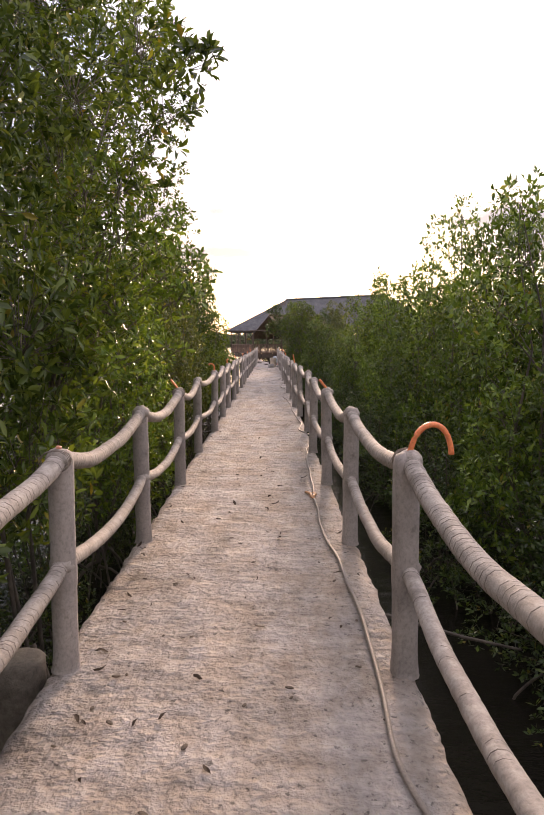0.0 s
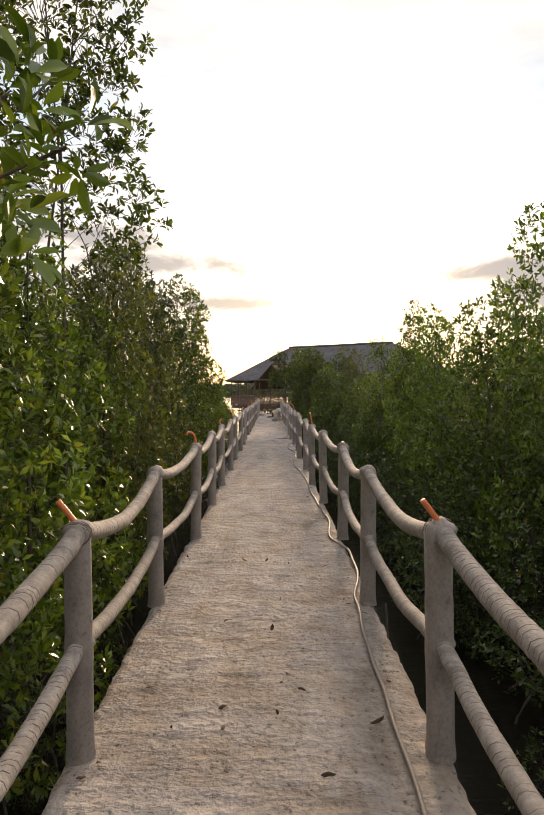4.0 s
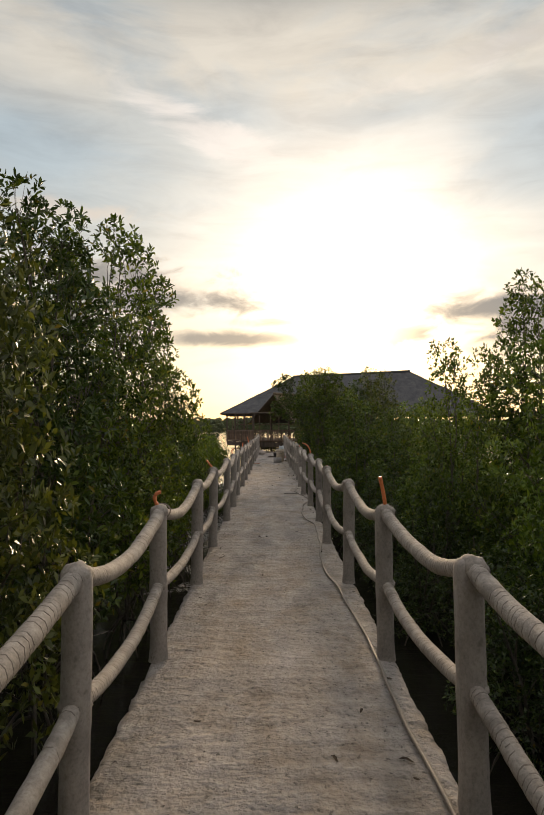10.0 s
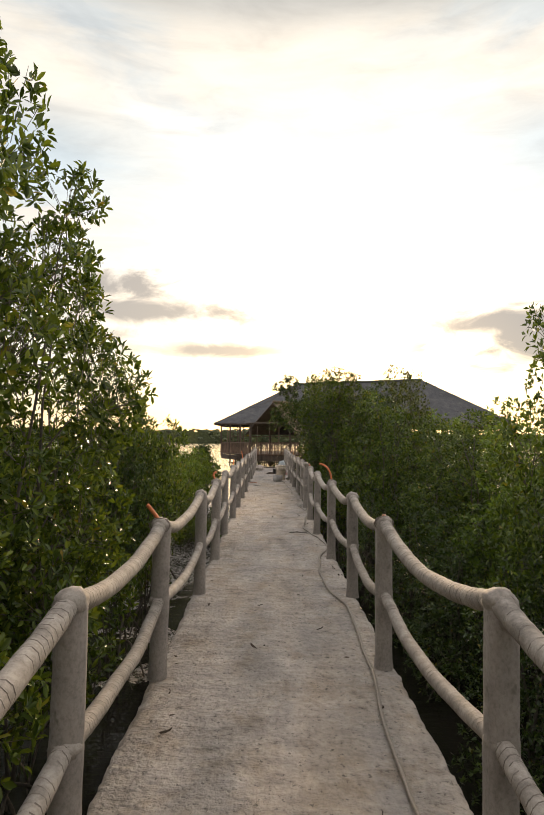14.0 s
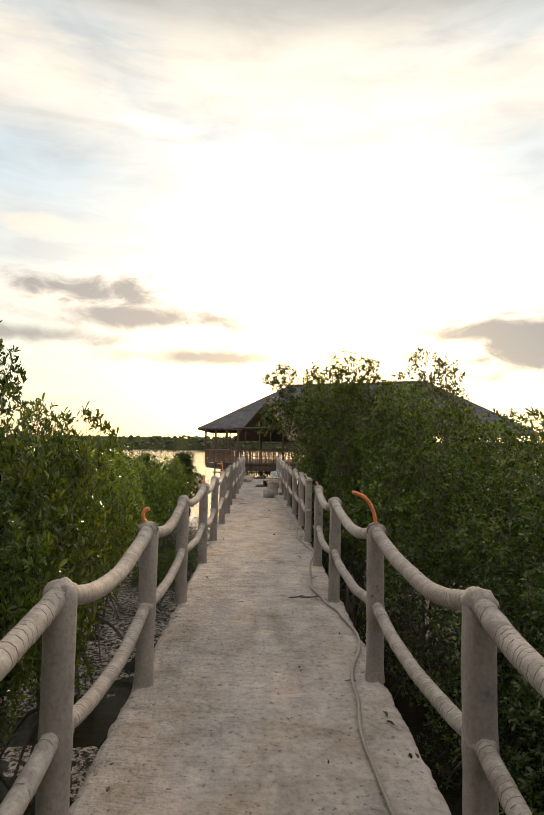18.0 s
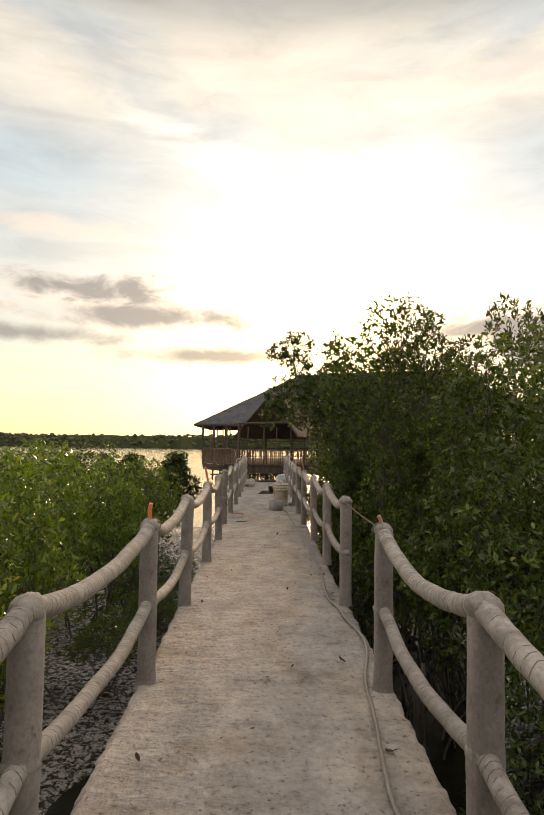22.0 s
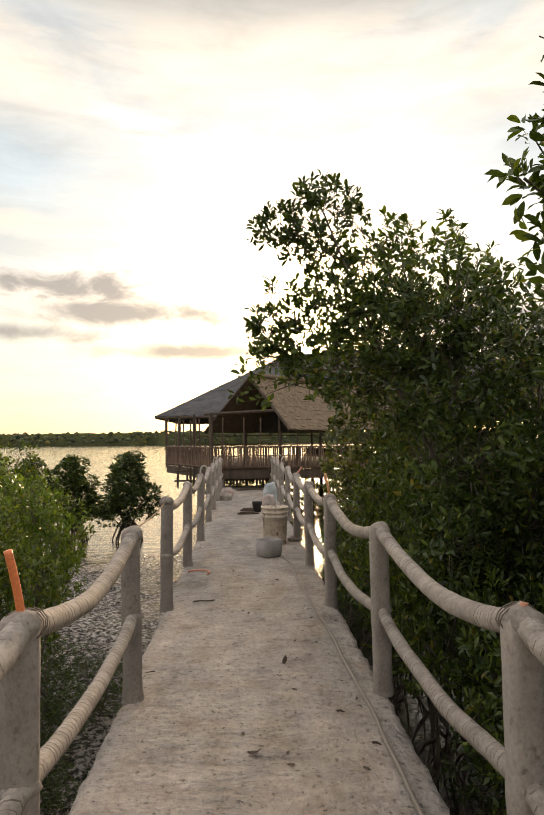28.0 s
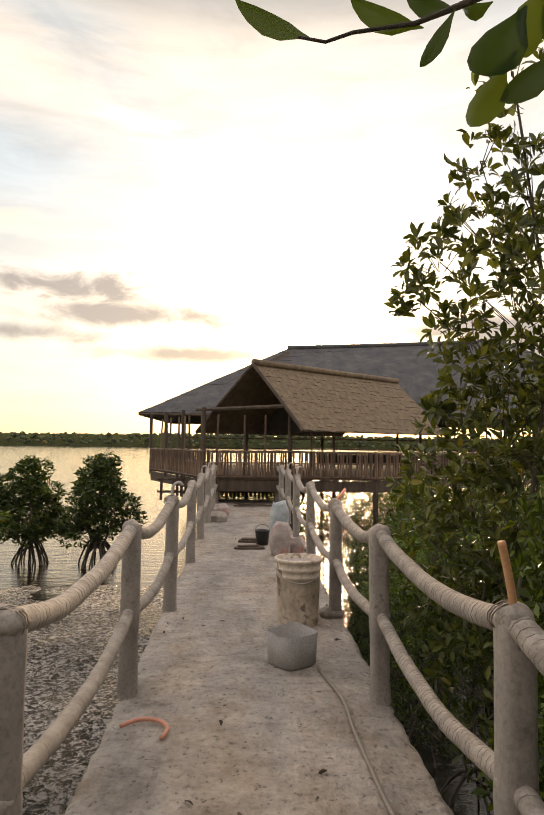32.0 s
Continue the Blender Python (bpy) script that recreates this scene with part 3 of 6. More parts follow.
CABLE = [(0.72, -5), (0.70, 2.5), (0.63, 3.0), (0.66, 3.6), (0.67, 4.1), (0.65, 4.75), (0.59, 5.6), (0.60, 6.6), (0.62, 7.2), (0.63, 8.1), (0.67, 9.1), (0.79, 9.9), (0.80, 10.5), (0.67, 11.1), (0.74, 11.9), (0.70, 12.7), (0.66, 14.1), (0.665, 15.1), (0.62, 16.2), (0.54, 17.3), (0.55, 17.8), (0.615, 18.7), (0.65, 20.15), (0.535, 20.9), (0.51, 21.5), (0.57, 22.3), (0.76, 23.4), (0.70, 24.0), (0.61, 24.4), (0.525, 25.06), (0.60, 26.1), (0.74, 27.15), (0.67, 27.9), (0.595, 28.5), (0.63, 29.6), (0.62, 31.6), (0.587, 32.9), (0.52, 34.3), (0.48, 35.1), (0.485, 35.7), (0.40, 36.3)]
HX, HY = 0.0, 47.8


# ---- piles under the deck ----
def make_piles():
    g = thing("walkway_supports", (0, 0, 0), "dark wet concrete piles and crossbeams under the walkway", "support", kind="structure")
    pile = mesh_of("pile", *tube([(0, 0, -0.35), (0.01, 0, 0.4), (0, 0.01, 1.1), (0, 0, 1.55)], [0.10, 0.095, 0.09, 0.10], 9), M_PILE, True)
    beam = mesh_of("crossbeam", *box(-0.78, 0.78, -0.09, 0.09, -0.32, -0.165), M_PILE)
    for k in range(-2, 24):
        y = 3.6 + 1.93 * k
        part("crossbeam", beam, g, at=(0, y, 0))
        for s in (-0.62, 0.62):
            part("pile", pile, g, at=(s, y, GROUND))

    stub = mesh_of("pile_stub", *tube([(0, 0, -0.35), (0.01, 0, 0.6), (0, 0.01, 1.3), (0, 0, 1.60), (0, 0, 1.62)], [0.13, 0.125, 0.12, 0.12, 0.09], 12), M_PILE, True)
    part("pile_stub", stub, g, "dark cut-off pile standing beside the slab", at=(-1.04, 3.87, GROUND))


make_piles()


# ---- railings ----
rng = random.Random(11)
BAY = 1.93


def post_mesh(square, seed):
    r = random.Random(seed)
    heights = [0.0, 0.02, 0.06, 0.12, 0.25, 0.36, 0.42, 0.46, 0.52, 0.60, 0.72, 0.82, 0.88, 0.93, 0.958, 0.976, 0.986]
    sides, verts, faces = 16, [], []
    for z in heights:
        rad = 0.056 * (1.10 if z < 0.03 else 1.03 if z < 0.07 else 1.0)
        if 0.40 < z < 0.5:
            rad *= 1.05
        if z > 0.91:
            rad *= 1.0 if z < 0.94 else 0.93 if z < 0.96 else 0.7 if z < 0.98 else 0.34
        for k in range(sides):
            a = 2 * math.pi * (k + 0.5) / sides
            c, s = math.cos(a), math.sin(a)
            q = rad if not square else rad * 0.93 / (abs(c) ** 5 + abs(s) ** 5) ** 0.2
            q += 0.0025 * noise.noise((c * 1.5 + seed, s * 1.5, z * 6))
            verts.append((c * q + 0.004 * noise.noise((seed, 0, z * 2)), s * q, z))
    for i in range(len(heights) - 1):
        for k in range(sides):
            a, b = i * sides + k, i * sides + (k + 1) % sides
            faces.append((a, b, b + sides, a + sides))
    faces.append(tuple((len(heights) - 1) * sides + k for k in range(sides)))
    # a skirt of mortar round the foot
    skirt = lathe([(0.063 + 0.004 * r.random(), -0.01), (0.060, 0.012), (0.055, 0.035)], 14)
    return mesh_of("post", *join((verts, faces), skirt), M_POST, True)


def rail_mesh(seed, sag, rad, ridged):
    """A cement rail over one bay, hung between its ends, with the laced ridges pressed into it."""
    r = random.Random(seed)
    path, radii, grooved = [], [], []
    y = -0.03
    while y < BAY + 0.03:
        pitch = 0.034 * r.uniform(0.75, 1.4)
        cut = r.random() < (0.9 if ridged else 0.3)
        deep = r.uniform(0.93, 0.96) if cut else 0.993
        w = 0.0026 * r.uniform(0.7, 1.3)
        for off, q in ((-w, 1.0), (0.0, deep), (w, 1.0)):
            s = min(max((y + off) / BAY, 0), 1)
            drop = -sag * 4 * s * (1 - s) * (1 + 0.15 * math.sin(3 * s + seed))
            wob = 0.008 * noise.noise((seed, s * 4, 0))
            swell = 1 + 0.05 * noise.noise((seed, s * 7, 3)) + 0.05 * max(0, 1 - min(s, 1 - s) / 0.04)
            grooved.append(cut)
            path.append((wob, y + off, drop + 0.006 * noise.noise((seed + 9, s * 5, 0))))
            radii.append(rad * q * swell)
        y += pitch
    sides = 10
    v, f = tube(path, radii, sides)
    lean = 0.34 if seed % 2 else -0.26
    v = [(p[0] + 0.0022 * noise.noise((p[0] * 40, p[1] * 25, p[2] * 40 + seed)), p[1] + lean * p[0] + 0.012 * noise.noise((p[0] * 18, p[1] * 14, p[2] * 18 + seed)), p[2] + 0.0022 * noise.noise((p[1] * 30, p[0] * 40, seed))) for p in v]
    me = mesh_of("rail", v, f, M_RAIL, True)
    # sharp borders keep the bands between the grooves smooth
    ring = [i // sides for i in range(len(v))]
    me.edges.foreach_set("use_edge_sharp", [ring[e.vertices[0]] == ring[e.vertices[1]] and ring[e.vertices[0]] % 3 != 1 for e in me.edges])
    me.materials.append(M_GROOVE)
    slot = []
    for i in range(len(f)):
        n, k = i // sides, 6.28 * (i % sides) / sides
        slot.append(1 if n < len(path) - 1 and n % 3 != 2 and grooved[n] and noise.noise((n // 3 * 0.7 + seed, math.cos(k) * 1.3, math.sin(k) * 1.3)) > -0.22 else 0)
    me.polygons.foreach_set("material_index", slot)
    me.update()
    return me


def joint_mesh(seed, low=False):
    """A lump of mortar pressed round the crossing of post and rails."""
    sides, rows = 14, 9
    verts, faces = [], []
    for i in range(rows + 1):
        t = math.pi * i / rows
        for k in range(sides):
            a = 2 * math.pi * k / sides
            c, q = math.cos(a), math.sin(a)
            d = Vector((c * math.sin(t), q * math.sin(t), math.cos(t)))
            rough = 1 + 0.16 * noise.noise(d * 1.8 + Vector((seed, 0, 0))) + 0.12 * noise.noise(d * 5 + Vector((0, seed, 0)))
            verts.append((d.x * 0.058 * rough, d.y * (0.070 if not low else 0.064) * rough, d.z * (0.047 if not low else 0.042) * rough))
    for i in range(rows):
        for k in range(sides):
            a, b = i * sides + k, i * sides + (k + 1) % sides
            faces.append((a, a + sides, b + sides, b))
    return mesh_of("joint", verts, faces, M_RAIL, True)


def lashing_mesh(seed):
    """Three turns of tie wire round a joint."""
    path = []
    for i in range(40):
        a = 2 * math.pi * 3 * i / 39 + seed
        path.append((0.064 * math.cos(a), -0.03 + 0.05 * i / 39 + 0.006 * math.sin(a * 2), 0.048 * math.sin(a)))
    return mesh_of("lashing", *tube(path, 0.0022, 5), M_GROOVE, True)


JOINTS = [joint_mesh(s) for s in range(4)]
LOW_JOINTS = [joint_mesh(s + 8, True) for s in range(3)]
LASHINGS = [lashing_mesh(s * 1.3) for s in range(3)]
ROUND_POSTS = [post_mesh(False, s) for s in range(3)]
SQUARE_POSTS = [post_mesh(True, s + 20) for s in range(3)]
TOP_RAILS = [rail_mesh(s, 0.105, 0.040, s != 1) for s in range(4)]
LOW_RAILS = [rail_mesh(s + 10, 0.085, 0.036, s != 2) for s in range(4)]


def lay_rail(name, me, parent, a, b):
    """Lay a bay-long rail mesh from a to b."""
    a, b = Vector(a), Vector(b)
    d = b - a
    q = Vector((0, 1, 0)).rotation_difference(d.normalized())
    ob = part(name, me, parent)
    ob.matrix_basis = Matrix.Translation(a) @ q.to_matrix().to_4x4() @ Matrix.Diagonal((1, d.length / BAY, 1, 1))
    return ob


def make_railing(xs, ys, first, last, square, label):
    root = thing("railing", (xs[first], ys[first], 0), label, "railing", "railings along the walkway")
    base = Vector(root.location)
    for k in range(first, last + 1):
        p = part("post", (SQUARE_POSTS if square else ROUND_POSTS)[k % 3], root)
        p.matrix_basis = Matrix.Translation(Vector((xs[k], ys[k], 0.0)) - base) @ pose(0, 0, 0, rng.uniform(-1, 1), rng.uniform(-1, 1), rng.choice((0, 90, 180)) if square else rng.uniform(0, 360))
        j = part("joint", JOINTS[(k * 3 + square) % 4], root, at=Vector((xs[k], ys[k], TOPS + 0.004)) - base)
        j.rotation_euler = (0, 0, rng.uniform(-0.25, 0.25))
        if k % 2 == 0:
            part("lashing", LASHINGS[k % 3], root, at=Vector((xs[k], ys[k] + rng.uniform(-0.05, 0.05), TOPS)) - base)
        j = part("joint", LOW_JOINTS[(k * 2 + square) % 3], root, at=Vector((xs[k], ys[k], 0.475)) - base)
        j.rotation_euler = (0, 0, rng.uniform(-0.25, 0.25))
        if k < last:
            a, b = Vector((xs[k], ys[k], 0)) - base, Vector((xs[k + 1], ys[k + 1], 0)) - base
            lay_rail("top_rail", TOP_RAILS[(k * 7 + square) % 4], root, a + Vector((0, 0, TOPS)), b + Vector((0, 0, TOPS)))
            lay_rail("lower_rail", LOW_RAILS[(k * 5 + square) % 4], root, a + Vector((0, 0, 0.475)), b + Vector((0, 0, 0.475)))
    return root


TOPS = 0.945
N = len(LY)
make_railing(LX, LY, 0, 17, False, "grey cement railing of round posts and sagging rope-textured rails")
make_railing(LX, LY, 18, N - 1, False, "grey cement railing with sagging rails leading to the hut")
make_railing(RX, RY, 0, 14, True, "grey cement railing of squarish posts and two sagging rails")
make_railing(RX, RY, 15, N - 1, True, "grey cement railing with ridged sagging rails near the hut")


def make_rope(a, b, sag, label):
    a, b = Vector(a), Vector(b)
    path = [a.lerp(b, s / 12) - Vector((0, 0, sag * 4 * (s / 12) * (1 - s / 12))) for s in range(13)]
    rad = [0.0045 + 0.001 * (s % 2) for s in range(13)]
    o = path[0].copy()
    thing("rope", o, label, "rope", me=mesh_of("rope", *tube([p - o for p in path], rad, 6), M_ROPE, True))


make_rope((RX[14], RY[14] + 0.05, 0.95), (RX[15], RY[15] - 0.05, 0.93), 0.01, "brown rope tied across the gap between two posts")
make_rope((LX[17], LY[17] + 0.05, 0.97), (LX[18], LY[18] - 0.05, 0.95), 0.02, "thin brown rope tied across a railing gap")


def make_hook(x, y, kind, lean, mat=M_ORANGE, label="bent orange plastic pipe standing on a railing post"):
    z = TOPS + 0.03
    if kind == "arch":
        path = [(0, 0, 0), (0.012, 0, 0.05), (0.035, 0, 0.10), (0.075, 0, 0.13), (0.12, 0, 0.13), (0.155, 0, 0.10), (0.175, 0, 0.045), (0.18, 0, 0.0)]
    elif kind == "crook":
        path = [(0, 0, 0), (0.0, 0, 0.06), (-0.012, 0, 0.10), (-0.04, 0, 0.128), (-0.08, 0, 0.125), (-0.095, 0, 0.10)]
    elif kind == "lean":
        path = [(0, 0, 0), (-0.01, 0, 0.08), (-0.045, 0, 0.155), (-0.10, 0, 0.20), (-0.16, 0, 0.215)]
    elif kind == "spike":
        path = [(0, 0, 0), (-0.012, 0, 0.08), (-0.03, 0, 0.16), (-0.04, 0, 0.20)]
    elif kind == "slant":
        path = [(0, 0, -0.01), (-0.03, 0, 0.03), (-0.06, 0, 0.07), (-0.085, 0, 0.10)]
    elif kind == "curl":
        path = [(0, 0, 0), (-0.028, 0, 0.03), (-0.036, 0, 0.065), (-0.022, 0, 0.092), (0.006, 0, 0.10)]
    elif kind == "upright":
        path = [(0, 0, -0.01), (-0.004, 0, 0.04), (-0.002, 0, 0.08), (0.006, 0, 0.115)]
    elif kind == "nub":
        path = [(0, 0, -0.01), (-0.012, 0, 0.03), (-0.028, 0, 0.065)]
    else:
        path = [(0, 0, -0.02), (0.0, 0, 0.01), (0.002, 0, 0.028)]
    fine = []
    for i in range(len(path) - 1):
        a, b = Vector(path[i]), Vector(path[i + 1])
        fine += [a.lerp(b, s / 3) for s in range(3)]
    fine.append(Vector(path[-1]))
    for _ in range(3):
        fine = [fine[0]] + [(fine[i - 1] + fine[i] * 2 + fine[i + 1]) / 4 for i in range(1, len(fine) - 1)] + [fine[-1]]
    ob = thing("pipe_hook", (x, y, z), label, "pipe", "pipe ends on the railing posts", me=mesh_of("pipe_hook", *tube(fine, 0.0125, 10), mat, True))
    ob.rotation_euler = (0, 0, radians(lean))
    return ob


M_GREYPIPE = plain("grey_plastic_pipe", (0.42, 0.39, 0.35), 0.5)
for side, k, kind, lean in (("L", 2, "stub", 0), ("R", 2, "arch", 0), ("L", 4, "slant", 5), ("R", 4, "slant", 10), ("L", 6, "crook", 10), ("R", 6, "stub", 0), ("L", 8, "curl", 10), ("R", 8, "spike", 20), ("L", 10, "slant", 20), ("R", 10, "stub", 0), ("L", 12, "curl", 5), ("R", 12, "lean", 10), ("L", 14, "upright", 0), ("R", 14, "nub", 10), ("L", 16, "spike", 20), ("R", 16, "stub", 0)):
    make_hook(LX[k] if side == "L" else RX[k], LY[k] if side == "L" else RY[k], kind, lean, *((M_FADED, "faded broken pipe stub in a post top") if kind in ("stub", "nub") else ()))
for side, k, kind, lean in (("L", 20, "crook", 200), ("L", 22, "crook", 150), ("R", 22, "crook", 220), ("L", 23, "crook", 190), ("R", 23, "crook", 160)):
    make_hook(LX[k] if side == "L" else RX[k], LY[k] if side == "L" else RY[k], kind, lean, M_GREYPIPE, "bent grey pipe end on a railing post")
make_hook(RX[18], RY[18], "spike", 10, M_TAN, "bent tan stick standing in a railing post")
make_hook(RX[20], RY[20], "slant", 185, M_FADED, "faded orange pipe end leaning from a railing post")


# ---- cable along the edge ----
def make_cable():
    path = []
    y = -4.0
    while y < CABLE[-1][1]:
        i = next(i for i in range(len(CABLE) - 1) if CABLE[i][1] <= y <= CABLE[i + 1][1])
        (x0, y0), (x1, y1) = CABLE[i], CABLE[i + 1]
        s = (y - y0) / (y1 - y0)
        s = s * s * (3 - 2 * s)
        path.append(Vector((x0 + (x1 - x0) * s + 0.01 * noise.noise((0, y * 2.5, 4)), y, 0.014 + 0.003 * noise.noise((0, y * 3, 8)))))
        y += 0.06
    thing("cable", (0, 0, 0), "pale dusty electric cable lying along the walkway edge", "cable", me=mesh_of("cable", *tube(path, 0.011, 8), M_CABLE, True))


make_cable()


# ---- the hut on stilts at the end ----
def lay_slope(hut, name, a, b, c, d, rows, mat, thick=0.07, ragged=0.05, seed=0):
    """A roof slope: eave a-b, ridge d-c, laid in overlapping courses with ragged lower edges over one lining."""
    a, b, c, d = (Vector(p) for p in (a, b, c, d))
    n = (b - a).cross(d - a).normalized()
    if n.z < 0:
        n = -n
    r = random.Random(seed)
    slope = part(name, mesh_of(name, [p - n * k for k in (0.0, 0.03) for p in (a, b, c, d)], [(0, 3, 2, 1), (4, 5, 6, 7)], mat), hut)
    for j in range(rows):
        s0, s1 = j / rows, min(1.0, (j + 1.35) / rows)
        cols = 48
        verts, faces = [], []
        for i in range(cols + 1):
            u = i / cols
            low, high = a.lerp(b, u), d.lerp(c, u)
            jag = r.uniform(-ragged, ragged) / max((high - low).length, 0.5)
            p0, p1 = low.lerp(high, max(-0.03, s0 + jag)), low.lerp(high, s1)
            verts += [p0 + n * (thick * 0.9 + r.uniform(-0.012, 0.012)), p1 + n * 0.012, p0 + n * 0.003]
        for i in range(cols):
            q = 3 * i
            faces += [(q, q + 3, q + 4, q + 1), (q + 2, q + 5, q + 3, q)]
        part("thatch_course", mesh_of("thatch_course", verts, faces, mat), slope)


def make_hut():
    H = Vector((HX, HY, 0))
    hut = thing("stilt_hut", H, "large open bamboo hut on stilts with dark thatched hip roof", "hut")

    def put(name, me, label=""):
        return part(name, me, hut, label)

    # main hip roof
    e = 2.38
    A, B, C, D = (-3.4, 4.2, e), (15.2, 4.0, e), (15.2, 13, e), (-3.4, 13, e)
    R0, R1 = (1.55, 8.2, 5.1), (10.1, 8.0, 5.5)
    lay_slope(hut, "roof_slope", A, B, R1, R0, 13, M_ROOF, 0.022, 0.07, seed=1)
    lay_slope(hut, "roof_slope", D, A, R0, R0, 13, M_ROOF, 0.022, 0.07, seed=2)
    lay_slope(hut, "roof_slope", B, C, R1, R1, 13, M_ROOF, 0.022, 0.07, seed=3)
    lay_slope(hut, "roof_slope", C, D, R0, R1, 13, M_ROOF, 0.022, 0.07, seed=4)
    put("ridge_cap", mesh_of("ridge_cap", *tube([Vector(R0) + Vector((0, 0, 0.05)), (Vector(R0) + Vector(R1)) / 2 + Vector((0, 0, 0.03)), Vector(R1) + Vector((0, 0, 0.05))], 0.09, 8), M_ROOF, True))
    for p, q in ((A, B), (B, C), (C, D), (D, A)):
        put("eave_beam", mesh_of("eave_beam", *tube([Vector(p) + Vector((0, 0, -0.05)), Vector(q) + Vector((0, 0, -0.05))], 0.05, 6), M_TIMBER))
    # thatched porch gable, turned towards the walkway
    P, QL, QR = Vector((0.11, -0.6, 3.35)), Vector((-1.35, 0.9, 1.72)), Vector((1.25, -1.6, 1.75))
    along = Vector((0.79, 0.62, 0)) * 5.6
    lay_slope(hut, "porch_roof", QR, QR + along, P + along + Vector((0, 0, -0.05)), P, 16, M_THATCH, 0.02, 0.03, 5)
    lay_slope(hut, "porch_roof", QL + along, QL, P, P + along, 16, M_THATCH, 0.02, 0.03, 6)
    put("porch_ridge", mesh_of("porch_ridge", *tube([P + Vector((0, 0, 0.08)), P + along * 0.5 + Vector((0, 0, 0.05)), P + along + Vector((0, 0, 0.03))], 0.08, 8), M_THATCH, True))
    for q in (QL, QR):
        put("barge_pole", mesh_of("barge_pole", *tube([P + Vector((0, 0, 0.02)), P.lerp(q, 0.5) + Vector((0, 0, 0.03)), q], 0.045, 6), M_TIMBER))
    put("tie_beam", mesh_of("tie_beam", *tube([P.lerp(QL, 0.64) + Vector((-0.5, 0.3, 0)), P.lerp(QR, 0.64)], 0.05, 6), M_TIMBER))
    # flat sheet whose dark colour stands for the shade under the porch roof
    put("gable_screen", mesh_of("gable_screen", [P + along * 0.35, QL + along * 0.35, QR + along * 0.35], [(0, 1, 2)], M_SHADE), "near-black gable sheet coloured as the shade under the thatch")
    # platform
    fl = 0.68
    front = [Vector(p) for p in ((-2.9, 3.4, fl), (-1.05, -0.75, fl), (3.1, -0.8, fl), (7.9, 2.4, fl), (14.8, 4.2, fl))]
    top = front + [Vector((14.8, 9.0, fl)), Vector((-2.9, 9.0, fl))]
    n = len(top)
    put("platform", mesh_of("platform", [p + Vector((0, 0, dz)) for dz in (-0.10, 0.0) for p in top], [tuple(reversed(range(n))), tuple(range(n, 2 * n))] + [(i, (i + 1) % n, n + (i + 1) % n, n + i) for i in range(n)], M_TIMBER))
    slat = mesh_of("slat", *tube([(0, 0, -0.30), (0.004, 0, -0.1), (-0.003, 0, 0.1), (0, 0, 0.27)], 0.024, 6), M_BAMBOO)
    tall = mesh_of("post", *tube([(0, 0, -0.2), (0.01, 0, 0.5), (0, 0.01, 1.0), (0, 0, 1.62)], [0.055, 0.05, 0.05, 0.048], 8), M_TIMBER)
    thin = mesh_of("pole", *tube([(0, 0, -0.1), (0.008, 0, 0.5), (-0.004, 0, 1.45)], 0.026, 6), M_BAMBOO)
    stilt = mesh_of("stilt", *tube([(0, 0, -2.6), (0.02, 0, -1.2), (0, 0, 0)], [0.075, 0.07, 0.07], 8), M_TIMBER)
    r = random.Random(5)

    def headroom(p, full):
        """Share of its full height that an upright has under the porch eave."""
        side, run = (p.y + 1.6) * 0.79 - (p.x - 1.25) * 0.62, (p.x - 1.25) * 0.79 + (p.y + 1.6) * 0.62
        if not 0.0 < run < 5.7 or side > 1.0:
            return 1.0
        return min(1.0, (0.6 if side < -0.03 else 1.02 + 1.05 * side) / full)

    runs = front + [Vector((14.8, 9.0, fl))]
    for i in range(len(runs) - 1):
        a, b = runs[i], runs[i + 1]
        length = (b - a).length
        for z, rad in ((0.56, 0.032), (0.30, 0.02), (-0.04, 0.04)):
            put("rail", mesh_of("rail", *tube([a + Vector((0, 0, z)), a.lerp(b, 0.5) + Vector((0, 0, z + 0.01)), b + Vector((0, 0, z))], rad, 6), M_BAMBOO))
        count = int(length / (0.062 if i < 3 else 0.10))
        for s in range(count):
            if r.random() < 0.07:
                continue
            p = a.lerp(b, (s + 0.5 + r.uniform(-0.2, 0.2)) / count)
            ob = part("slat", slat, hut, at=p + Vector((r.uniform(-0.012, 0.012), -0.02, 0.30)))
            ob.rotation_euler = (r.uniform(-0.02, 0.02), r.uniform(-0.05, 0.05), r.uniform(0, 6))
        posts = max(2, int(length / 1.5))
        for s in range(posts):
            p = a.lerp(b, s / posts) + Vector((0, 0.06, 0))
            ob = part("post", tall, hut, at=p)
            ob.scale = (1, 1, headroom(p, 1.62))
            ob.rotation_euler = (0, r.uniform(-0.02, 0.02), r.uniform(0, 6))
            if i:
                part("stilt", stilt, hut, at=a.lerp(b, s / posts) + Vector((0, 0.12, -0.05)))
        poles = max(2, int(length / 0.55))
        for s in range(poles):
            if r.random() < 0.75:
                p = a.lerp(b, (s + r.uniform(0.2, 0.8)) / poles) + Vector((0, 0.03, 0))
                ob = part("pole", thin, hut, at=p)
                ob.scale = (1, 1, headroom(p, 1.45))
                ob.rotation_euler = (0, r.uniform(-0.05, 0.05), r.uniform(0, 6))
